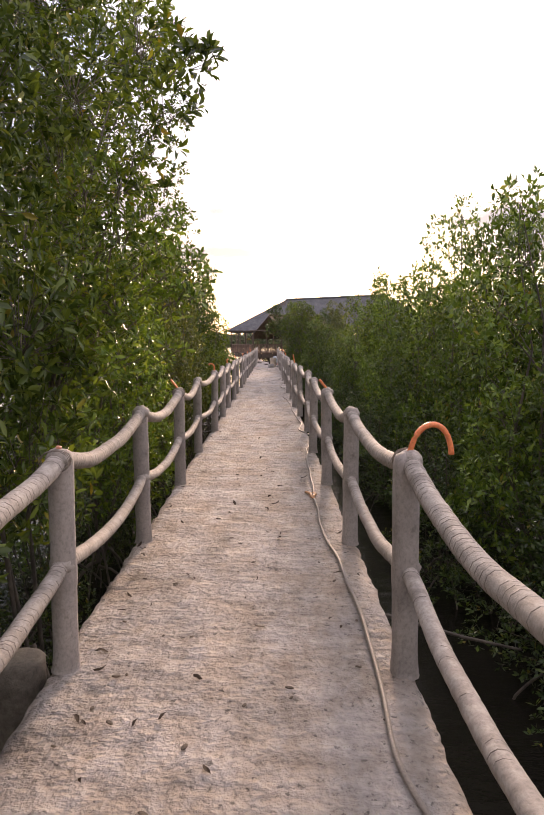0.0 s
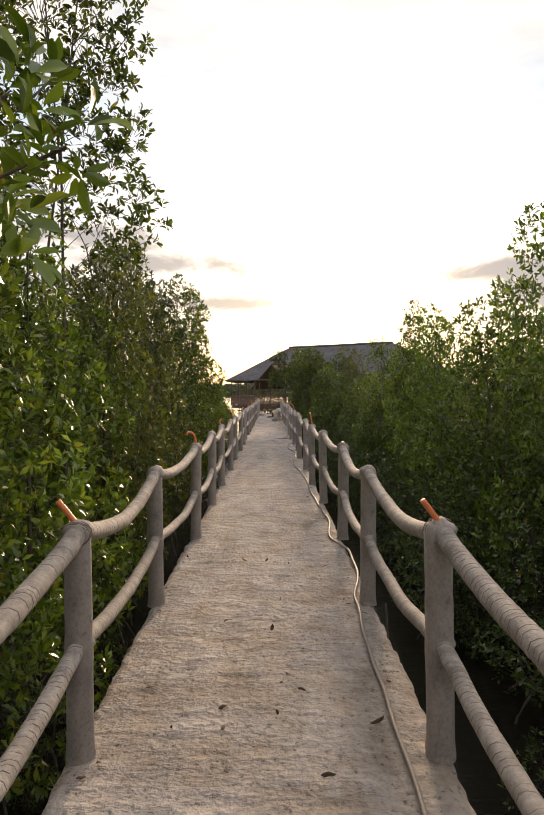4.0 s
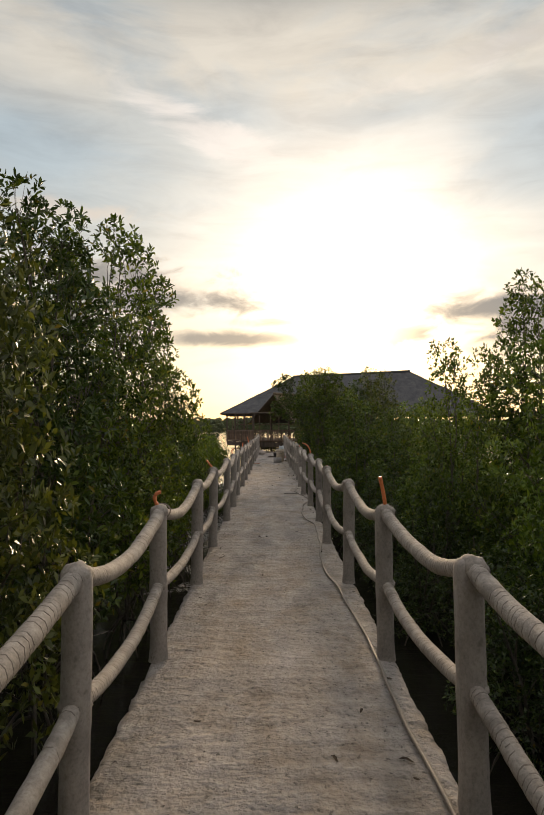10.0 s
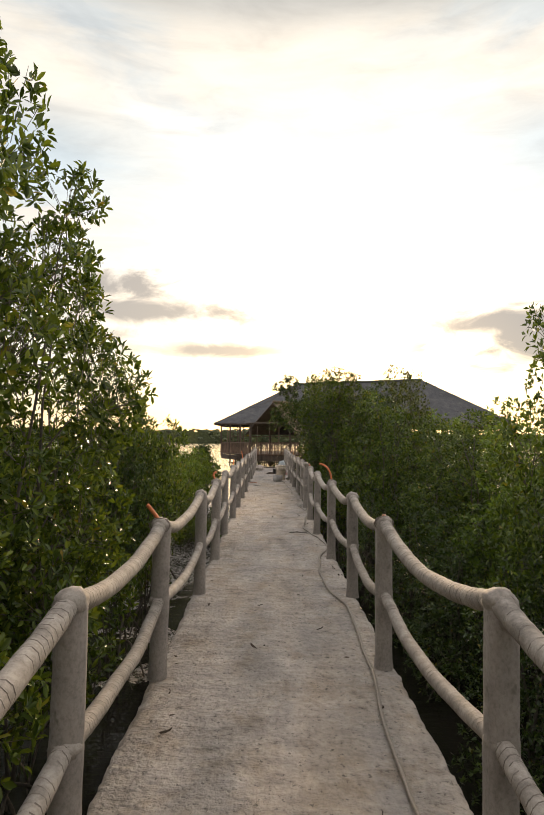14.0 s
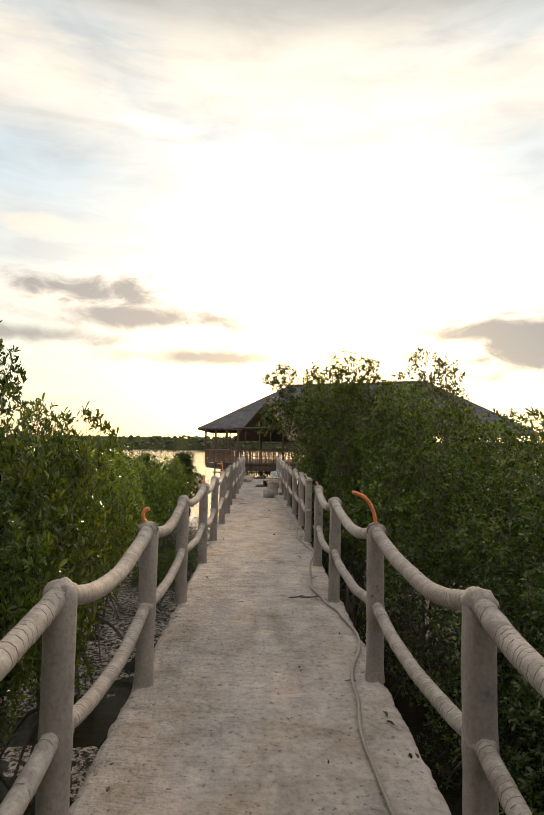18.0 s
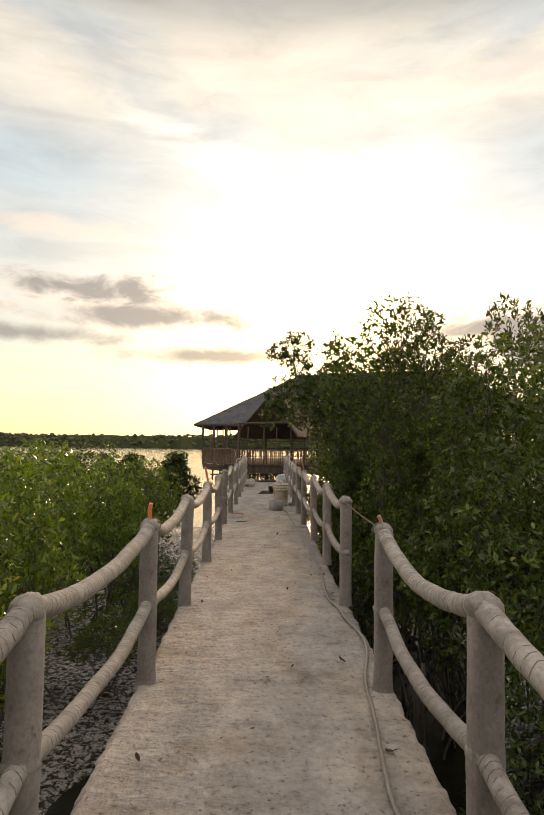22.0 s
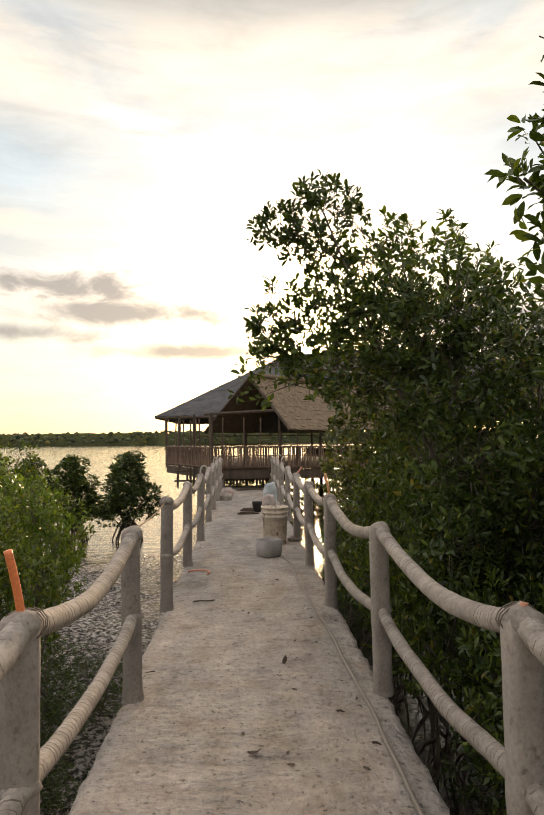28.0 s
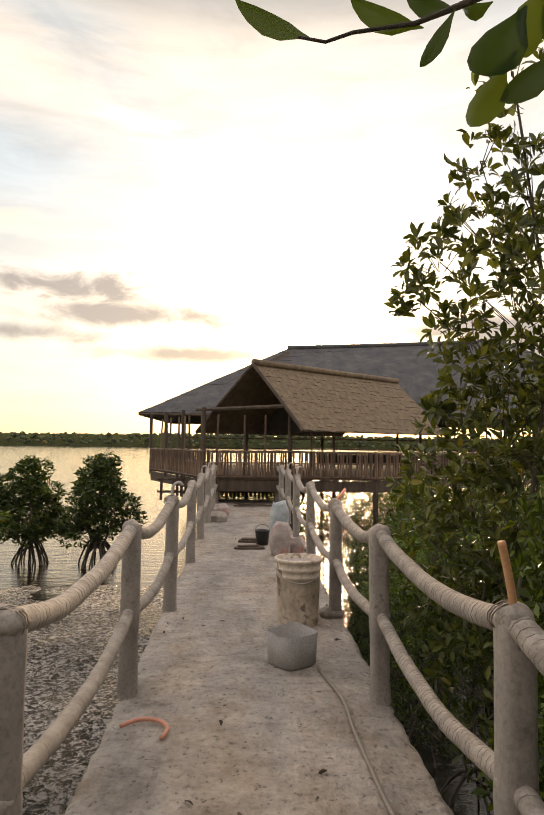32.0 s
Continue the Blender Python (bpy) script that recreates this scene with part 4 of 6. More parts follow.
    for x, y in ((-1.25, 1.2), (-1.2, 4.2), (-1.2, 7.2)):
        part("stilt", stilt, hut, at=(x, y, fl - 0.05))
    for x in (0.0, 3.0, 6.0, 9.0, 12.5):
        for y in (5.5, 8.7):
            part("post", tall, hut, at=(x, y, fl))
            part("stilt", stilt, hut, at=(x, y, fl - 0.05))
    for y in (8.8,):
        a, b = Vector((-2.7, y, fl)), Vector((14.8, y, fl))
        for z in (0.56, 0.95):
            put("rail", mesh_of("rail", *tube([a + Vector((0, 0, z)), b + Vector((0, 0, z))], 0.03, 6), M_BAMBOO))
    # rafters that show under the eave
    for s in range(22):
        x = -2.5 + s * 0.72
        put("rafter", mesh_of("rafter", *tube([(x, 4.15, e - 0.03), (min(max(x, 1.6), 10.0), 8.0, 5.0)], 0.03, 5), M_TIMBER))
    # palisade below the platform, where the walkway meets it
    board = mesh_of("paling", *box(-0.035, 0.035, -0.012, 0.012, 0.0, 0.58), M_TIMBER)
    for s in range(36):
        if r.random() < 0.10:
            continue
        ob = part("paling", board, hut, at=(-2.2 + s * 0.105, 0.52 + r.uniform(-0.01, 0.01), -0.04 + (0.10 if r.random() < 0.4 else 0.0)))
        ob.rotation_euler = (0, r.uniform(-0.03, 0.03), 0)
    for z in (0.18, 0.5):
        put("palisade_rail", mesh_of("palisade_rail", *tube([(-2.3, 0.56, z), (0.0, 0.56, z + 0.01), (1.7, 0.56, z)], 0.035, 6), M_TIMBER))
    for a, b in zip(front[:-1], front[1:]):
        put("skirt_board", mesh_of("skirt_board", [a + Vector((0, 0.03, -0.11)), b + Vector((0, 0.03, -0.11)), b + Vector((0, 0.03, -0.38)), a + Vector((0, 0.03, -0.38)), a + Vector((0, 0.06, -0.11)), b + Vector((0, 0.06, -0.11)), b + Vector((0, 0.06, -0.38)), a + Vector((0, 0.06, -0.38))], [(0, 1, 2, 3), (7, 6, 5, 4), (0, 4, 5, 1), (3, 2, 6, 7)], M_TIMBER))
    # low wall at the back, painted with the same interior shade
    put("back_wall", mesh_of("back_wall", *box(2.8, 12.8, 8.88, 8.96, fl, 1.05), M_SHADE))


make_hut()


# ---- far shore ----
def far_woods():
    r = np.random.RandomState(3)
    base = bmesh.new()
    bmesh.ops.create_icosphere(base, subdivisions=1, radius=1.0)
    bv = np.array([v.co[:] for v in base.verts])
    bf = np.array([[l.vert.index for l in f.loops] for f in base.faces])
    base.free()
    verts, faces = [], []
    count = 7000
    for i in range(count):
        u = r.rand()
        x = -620 + 1300 * u
        y = 455 + 80 * r.rand() + 0.10 * abs(x + 60) + 12 * math.sin(x / 60)
        hgt = 8.6 + 1.0 * r.rand() + 0.8 * math.sin(x / 47 + 1)
        size = 0.65 + 0.75 * r.rand()
        z = GROUND + hgt * (0.08 + 0.90 * r.rand() ** 0.8)
        v = bv * (1 + 0.16 * r.randn(len(bv), 1)) * np.array([size * 1.4, size, size]) + np.array([x, y, z])
        faces.append(bf + len(verts) * len(bv))
        verts.append(v)
    v, f = np.concatenate(verts), [tuple(q) for q in np.concatenate(faces)]
    bank = [(x, 470 + 0.10 * abs(x + 60) + 12 * math.sin(x / 60), z) for x in range(-620, 682, 3) for z in (GROUND - 0.3, GROUND + 7.9 + 0.9 * noise.noise((x * 0.05, 0, 3)) + 0.8 * noise.noise((x * 0.3, 0, 8)))]
    o = len(v)
    v = np.concatenate([v, np.array(bank)])
    f += [(o + 2 * i, o + 2 * i + 2, o + 2 * i + 3, o + 2 * i + 1) for i in range(len(bank) // 2 - 1)]
    # the shore's leaf colours include the haze over the bay
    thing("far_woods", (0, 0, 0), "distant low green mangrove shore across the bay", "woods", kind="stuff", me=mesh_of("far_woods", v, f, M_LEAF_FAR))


far_woods()


# ---- mangroves ----
def unit(v):
    return v / np.maximum(np.linalg.norm(v, axis=-1, keepdims=True), 1e-6)


def leaf_cloud(r, tips, ways, per, size, rich=False):
    """Rosettes of folded leaves at the twig tips."""
    n = len(tips)
    ref = unit(r.randn(n, 3))
    s = unit(np.cross(ways, ref))
    t = np.cross(ways, s)
    ang = (np.arange(per)[None] * 2.4 + r.rand(n, 1) * 6.28 + r.randn(n, per) * 0.3)
    tilt = np.radians(25 + 60 * r.rand(n, per))
    radial = np.cos(ang)[..., None] * s[:, None] + np.sin(ang)[..., None] * t[:, None]
    axis = unit(np.cos(tilt)[..., None] * ways[:, None] + np.sin(tilt)[..., None] * radial + 0.12 * r.randn(n, per, 3))
    norm = unit(np.sin(tilt)[..., None] * ways[:, None] - np.cos(tilt)[..., None] * radial + 0.35 * r.randn(n, per, 3))
    side = unit(np.cross(axis, norm))
    norm = np.cross(side, axis)
    ln = size * (0.65 + 0.6 * r.rand(n, per, 1))
    wd = ln * ((0.165 if rich else 0.155) + 0.05 * r.rand(n, per, 1))
    b = tips[:, None] + axis * 0.012 - ways[:, None] * (0.05 * r.rand(n, per, 1))
    curl = ln * (0.04 + 0.12 * r.rand(n, per, 1))
    mid = b + axis * (ln * 0.52) + norm * curl * 0.35
    tip = b + axis * ln - norm * curl
    fold = wd * 0.25
    if rich:
        rim = [(0.16, 0.52, 0.5), (0.50, 1.0, 1.0), (0.80, 0.76, 0.35)]
        right = [b + axis * (ln * u) + side * wd * w + norm * (fold * w + curl * 0.3 * h) for u, w, h in rim]
        left = [b + axis * (ln * u) - side * wd * w + norm * (fold * w + curl * 0.3 * h) for u, w, h in rim]
        v = np.stack([b, mid, tip, *right, *left], 2).reshape(-1, 3)
        o = np.arange(n * per)[:, None] * 9
        f = np.concatenate([o + np.array([q]) for q in ((0, 3, 4, 1), (1, 4, 5, 2), (0, 1, 7, 6), (1, 2, 8, 7))], 0)
        return v, f
    if rich is None:
        v = np.stack([b, b + axis * (ln * 0.55) + side * wd * 1.15 + norm * fold, tip, b + axis * (ln * 0.5) - side * wd * 1.15 + norm * fold], 2).reshape(-1, 3)
        return v, np.arange(n * per * 4).reshape(-1, 4)
    r1 = b + axis * (ln * 0.30) + side * wd * 0.86 + norm * fold
    r2 = b + axis * (ln * 0.72) + side * wd * 0.92 + norm * fold * 0.8
    l1 = b + axis * (ln * 0.30) - side * wd * 0.86 + norm * fold
    l2 = b + axis * (ln * 0.72) - side * wd * 0.92 + norm * fold * 0.8
    v = np.stack([b, r1, r2, tip, l2, l1], 2).reshape(-1, 3)
    o = np.arange(n * per)[:, None] * 6
    f = np.concatenate([o + np.array([[0, 1, 2, 3]]), o + np.array([[0, 3, 4, 5]])], 0)
    return v, f


def thin_sticks(a, b, ra, rb):
    """Three-sided twigs from a to b."""
    n = len(a)
    d = unit(b - a)
    s = unit(np.cross(d, np.array([0.31, 0.22, 0.93])))
    t = np.cross(d, s)
    vs = []
    for p, rad in ((a, ra), (b, rb)):
        for k in range(3):
            vs.append(p + (s * math.cos(2.09 * k) + t * math.sin(2.09 * k)) * rad)
    v = np.stack(vs, 1).reshape(-1, 3)
    o = np.arange(n)[:, None] * 6
    f = np.concatenate([o + np.array([[k, (k + 1) % 3, 3 + (k + 1) % 3, 3 + k]]) for k in range(3)], 0)
    return v, f


def tree_parts(seed, blobs, leaf, per=7, dens=95, size=0.088, stems=3, prop=0, stem_r=0.02, foot=0.35, rich=False, reach=1.0):
    """Meshes of a mangrove: blobs are (x, y, z, radius) lumps of the crown over the foot at the origin."""
    r = np.random.RandomState(seed)
    tips, ways, starts = [], [], []
    mid = np.array([np.mean([b[0] for b in blobs]), np.mean([b[1] for b in blobs])])
    for x, y, z, rad in blobs:
        n = int(dens * rad * rad / 0.25)
        d = r.randn(n, 3)
        out = np.array([x - mid[0], y - mid[1], 0.25])
        d = unit(d + 0.5 * out / (np.linalg.norm(out) + 0.2))
        q = rad * (0.45 + 0.62 * np.sqrt(r.rand(n, 1))) * np.array([1, 1, 0.95])
        c = np.array([x, y, z])
        tips.append(c + d * q)
        ways.append(unit(d * 0.6 + np.array([0, 0, 0.55]) + 0.45 * r.randn(n, 3)))
        starts.append(np.repeat(c[None], n, 0) + d * q * 0.2 - np.array([0, 0, rad * 0.3]))
    tips, ways, starts = np.concatenate(tips), np.concatenate(ways), np.concatenate(starts)
    lv, lf = leaf_cloud(r, tips, ways, per, size, rich)
    crown = quad_mesh("crown", lv, lf, leaf, bool(rich))
    pick = r.rand(len(tips)) < (0.12 if rich is None else 0.36)
    tv, tf = thin_sticks(starts[pick], tips[pick] + ways[pick] * 0.05, 0.0035, 0.002)
    twigs = quad_mesh("branchwork", tv, tf, M_BARK)
    # stems and limbs
    pieces = []
    feet = [(foot * math.cos(2.2 * k + seed), foot * math.sin(2.2 * k + seed)) for k in range(stems)]
    top = max(b[2] for b in blobs)
    base = 0.55 if prop else -0.1
    lines = []
    for k, (fx, fy) in enumerate(feet):
        near = [b for b in blobs if min(feet, key=lambda p: (p[0] - b[0]) ** 2 + (p[1] - b[1]) ** 2) == (fx, fy)] or blobs
        hi = max(near, key=lambda b: b[2])
        q = 0.25 if prop else 1.0
        line = [Vector((fx * q, fy * q, base)), Vector((fx * 0.7 + 0.1 * r.randn(), fy * 0.7 + 0.1 * r.randn(), base + (hi[2] - base) * 0.35)), Vector((hi[0] * 0.6 + 0.1 * r.randn(), hi[1] * 0.6 + 0.1 * r.randn(), base + (hi[2] - base) * 0.7)), Vector((hi[0], hi[1], hi[2]))]
        lines.append(line)
        pieces.append(tube(line, [stem_r * 1.15, stem_r, stem_r * 0.6, 0.006], 6, cap=False))
    for x, y, z, rad in blobs:
        line = min(lines, key=lambda l: (l[1].x - x) ** 2 + (l[1].y - y) ** 2)
        s0 = max(0.0, min(0.9, (z - 0.7 - base) / max(line[-1].z - base, 0.3)))
        i0 = min(2, int(s0 * 3 / 1.0001))
        a = line[i0].lerp(line[i0 + 1], s0 * 3 - i0 if s0 * 3 - i0 < 1 else 1)
        b = Vector((x, y, z))
        bend = Vector((r.randn() * 0.08, r.randn() * 0.08, 0.06))
        k = stem_r * 0.55 * min(1.0, (rad / 0.42) ** 1.5)
        pieces.append(tube([a, a.lerp(b, 0.4) + bend, b], [k, k * 0.7, 0.004], 5, cap=False))
    trunk = mesh_of("trunk", *join(*pieces), M_BARK, True)
    roots = None
    if prop:
        arcs = []
        for k in range(prop):
            a = 6.28 * k / prop + r.rand() * 0.4
            h, far = 0.45 + 0.35 * r.rand(), (0.35 + 0.35 * r.rand()) * reach
            path = [(math.cos(a) * far * s, math.sin(a) * far * s, h * (1 - s * s * 1.0) * (1 if s < 1 else 1) - 0.12 * (s > 0.95)) for s in (0.0, 0.3, 0.55, 0.75, 0.9, 1.0)]
            arcs.append(tube(path, [0.022, 0.02, 0.018, 0.016, 0.015, 0.014], 5, cap=False))
        roots = mesh_of("root_tangle", *join(*arcs), M_BARK, True)
    return trunk, twigs, crown, roots


def crown_blobs(seed, count, low, high, spread, rad, taper=0.5):
    """Lumps filling a ragged crown from low to high above the foot."""
    r = random.Random(seed)
    out = []
    for i in range(count):
        h = (i + r.random()) / count
        wide = spread * ((1 - taper * h ** 1.6) if h > 0.2 else 0.75 + 1.2 * h)
        a = 2.4 * i + r.uniform(-0.5, 0.5)
        d = wide * math.sqrt(r.uniform(0.12, 1.0))
        out.append((d * math.cos(a), d * math.sin(a), low + (high - low) * h, rad * r.uniform(0.7, 1.2) * (1 - 0.35 * h)))
    return out


PROTOS = {
    "tall": [(5.7, tree_parts(s, crown_blobs(s, 27, 1.5, 5.5, 0.95, 0.52, 0.4), m, per=6, dens=112, size=0.086, prop=7)) for s, m in ((1, M_LEAF), (2, M_LEAF_DEEP), (3, M_LEAF))],
    "high": [(8.2, tree_parts(s, crown_blobs(s, 30, 2.9, 8.0, 1.0, 0.54, 0.35), m, per=6, dens=98, prop=7)) for s, m in ((5, M_LEAF), (6, M_LEAF))],
    "mid": [(4.3, tree_parts(s, crown_blobs(s, 26, 1.25, 4.2, 0.95, 0.50, 0.36), m, per=6, dens=104, size=0.080, prop=7, rich=None)) for s, m in ((11, M_LEAF), (12, M_LEAF_OLIVE), (13, M_LEAF))],
    "green": [(4.3, tree_parts(s, crown_blobs(s, 26, 1.25, 4.2, 0.95, 0.50, 0.36), M_LEAF_YOUNG, per=6, dens=104, size=0.080, prop=7, rich=None)) for s in (14, 15)],
    "bush": [(2.9, tree_parts(s, crown_blobs(s, 18, 1.65, 2.75, 0.9, 0.42, 0.45), m, dens=110, size=0.072, prop=6)) for s, m in ((21, M_LEAF_YOUNG), (22, M_LEAF), (23, M_LEAF))],
    "shrub": [(2.9, tree_parts(s, crown_blobs(s, 18, 0.5, 2.75, 0.85, 0.46, 0.45), M_LEAF_DEEP, per=6, dens=95, size=0.068, prop=6, rich=None)) for s in (24, 25)],
    "small": [(2.7, tree_parts(s, crown_blobs(s, 28, 0.8, 2.5, 0.62, 0.3, 0.85), M_LEAF_DEEP, per=6, dens=170, size=0.1, prop=24, reach=0.6)) for s in (31, 32)],
    "back": [(5.7, tree_parts(s, crown_blobs(s, 27, 1.0, 5.5, 0.95, 0.54), m, per=5, dens=58, size=0.115, prop=5, rich=None)) for s, m in ((61, M_LEAF), (62, M_LEAF_OLIVE))],
    "wall": [(4.3, tree_parts(s, crown_blobs(s, 26, 0.6, 4.2, 1.15, 0.58, 0.35), m, per=5, dens=52, size=0.13, prop=4, rich=None)) for s, m in ((81, M_LEAF_YOUNG), (82, M_LEAF), (83, M_LEAF_YOUNG))],
    "thicket": [(2.9, tree_parts(s, crown_blobs(s, 18, 0.55, 2.75, 0.9, 0.48, 0.45), m, per=5, dens=58, size=0.115, prop=4, rich=None)) for s, m in ((71, M_LEAF), (72, M_LEAF_YOUNG))],
}
MADE, SCALES = {}, {}
WORDS = {
    "tall": ("mangrove_tree", "tall mangrove tree with dense glossy green leaves", "tree"),
    "high": ("mangrove_tree", "very tall mangrove tree with open glossy crown", "tree"),
    "mid": ("mangrove_tree", "mangrove tree with leafy olive-green crown", "tree"),
    "green": ("mangrove_tree", "mangrove tree with fresh bright green foliage", "tree"),
    "bush": ("mangrove_bush", "low bright green mangrove bush beside the walkway", "bush"),
    "shrub": ("mangrove_bush", "dark glossy mangrove undergrowth beside the walkway", "bush"),
    "wall": ("mangrove_tree", "dense mangrove tree in the back row", "tree"),
    "back": ("mangrove_tree", "mangrove tree standing behind the front row", "tree"),
    "thicket": ("mangrove_bush", "low mangrove bush out on the mudflat", "bush"),
    "small": ("mangrove_sapling", "small mangrove on arching prop roots in shallow water", "tree"),
}
trng = random.Random(77)


def plant(kind, x, y, height, spread=1.0, variant=None):
    """One mangrove with its foot in the mud and its top at that height over the deck."""
    v = trng.randrange(len(PROTOS[kind])) if variant is None else variant
    h0, (trunk, twigs, crown, roots) = PROTOS[kind][v]
    if kind in ("tall", "mid", "green", "wall", "high"):
        h0 = max(v.co.z for v in crown.vertices) - 0.08
    sz = (height - GROUND) / h0
    m = pose(x, y, GROUND - 0.05, trng.uniform(-3, 3), trng.uniform(-3, 3), trng.uniform(0, 360)) @ Matrix.Diagonal((spread, spread, sz, 1))
    if (kind, v) in MADE:
        return copy_thing(MADE[kind, v], m @ Matrix.Diagonal((1 / SCALES[kind, v][0], 1 / SCALES[kind, v][0], 1 / SCALES[kind, v][1], 1)))
    name, label, cat = WORDS[kind]
    ob = thing(name, (0, 0, 0), label, cat, "mangroves")
    part("trunk", trunk, ob)
    tagged(part("branchwork", twigs, ob), kind="stuff")
    part("crown", crown, ob)
    if roots:
        tagged(part("root_tangle", roots, ob), kind="stuff")
    ob.matrix_basis = m
    MADE[kind, v], SCALES[kind, v] = ob, (spread, sz)
    return ob


# along the left edge, the tall stretch
FRONT_LEFT = [
    ("tall", -2.4, -0.6, 5, 1), ("tall", -2.4, 1.6, 5, 1), ("tall", -2.35, 3.6, 5.4, 1), ("tall", -2.2, 5.5, 5.6, 1), ("high", -2.4, 8.6, 5.6, 0.9),
    ("green", -1.95, 8.4, 2.6, 0.8), ("green", -2.1, 9.9, 2.9, 0.9), ("green", -2.1, 11.4, 2.6, 0.9), ("mid", -1.95, 12.0, 3.3, 0.85), ("mid", -2.2, 13.2, 3.2, 0.8),
    ("mid", -2.15, 14.8, 3.4, 0.85), ("tall", -2.2, 16.6, 3.9, 0.85), ("tall", -2.3, 18.0, 4.1, 0.8), ("tall", -2.1, 19.6, 3.65, 0.82), ("tall", -2.1, 20.7, 3.4, 0.66),
    ("tall", -2.05, 22.5, 2.6, 0.52), ("mid", -1.95, 24.3, 1.9, 0.4),
]
# undergrowth at the left edge
FRONT_LEFT_LOW = [
    ("shrub", -2.05, 2.3, 0.4, 0.62), ("shrub", -2.05, 4.5, 0.4, 0.62), ("shrub", -2.05, 6.8, 0.3, 0.62), ("shrub", -2.05, 9.3, 0.2, 0.6), ("shrub", -2.1, 11.5, 0.1, 0.6),
    ("shrub", -2.15, 13.8, 0.0, 0.6),
]
# dark low growth behind them
BEHIND_LEFT_LOW = [("thicket", -3.7 + 0.3 * math.sin(k * 1.9), -0.5 + 1.9 * k, 0.9 + 0.2 * math.sin(k * 2.7), 0.95) for k in range(12)]
# second row on the left
BEHIND_LEFT = [
    ("back", -4.3, 2.1, 5.2, 1.2), ("back", -4.2, 5.8, 5.8, 1.2), ("high", -3.4, 9.9, 6.4, 1.1), ("back", -4.2, 13.6, 5, 1.2), ("back", -4, 17, 4.2, 1.2),
    ("tall", -3.3, 19.2, 4.2, 1), ("back", -4.9, 20.6, 3.4, 1.2),
]
# low bushes over the mud on the left
LOW_LEFT = [
    ("bush", -2, 23.2, 1.5, 0.81), ("bush", -2.0, 24.4, 1.85, 0.72), ("bush", -2.3, 26.3, 1.25, 0.81), ("bush", -2.4, 28, 1.09, 0.81), ("thicket", -3.4, 22, 1.6, 1.1),
    ("thicket", -3.5, 24, 1.5, 1.1), ("thicket", -3.7, 26.2, 1.4, 1.1), ("thicket", -3.8, 28.4, 1.4, 1.1), ("bush", -2.9, 29.9, 1.14, 0.81), ("thicket", -4, 31, 1.4, 1.1),
    ("bush", -2.4, 31.9, 1.04, 0.77), ("bush", -2.5, 33.7, 1.04, 0.77), ("thicket", -3.4, 32.6, 1.35, 0.95), ("bush", -2.4, 35.4, 1.15, 0.75), ("thicket", -3.5, 36.8, 1.2, 0.9),
    ("bush", -1.9, 30.2, -0.58, 0.51), ("bush", -1.8, 32.4, -0.77, 0.47),
    ("shrub", -1.75, 35.6, -0.75, 0.45), ("shrub", -2.2, 34.6, -0.4, 0.55), ("shrub", -1.8, 33.6, -0.85, 0.42), ("shrub", -2.35, 33.4, -0.55, 0.55), ("shrub", -2.1, 34.4, -0.9, 0.4), ("shrub", -2.7, 35.8, -0.4, 0.6), ("shrub", -1.8, 32.9, -1.0, 0.35), ("shrub", -3.4, 38.2, 0.2, 0.7),
]
# out on the mudflat and in the shallows
FLAT_LEFT = [
    ("thicket", -4.6, 33.4, 1.4, 1.2), ("thicket", -5.2, 36, 1.3, 1.2), ("thicket", -5.4, 22.5, 1.7, 1.3), ("thicket", -5.6, 25.5, 1.5, 1.3), ("thicket", -5.8, 28.5, 1.5, 1.3),
    ("thicket", -7.6, 30, 1.5, 1.4), ("thicket", -7.8, 24, 1.6, 1.4), ("thicket", -6.6, 33.5, 1.4, 1.3), ("thicket", -7.2, 37.5, 1.3, 1.2), ("thicket", -6, 39.5, 1.25, 1),
    ("small", -3.75, 48.3, 1.25, 1.5), ("small", -5.5, 48.5, 1.15, 1.4), ("small", -6.6, 47.4, 1.15, 1.3), ("small", -8, 48, 1.1, 1.3),
    ("thicket", -5.8, 44.2, 1.5, 1.15), ("thicket", -7.5, 43.6, 1.55, 1.3), ("thicket", -9.3, 45, 1.1, 1.2), ("thicket", -8.6, 41.5, 1.2, 1.1),
    ("shrub", -6.6, 46.2, 0.9, 0.9), ("shrub", -7.8, 46.8, 0.9, 1.0),
]
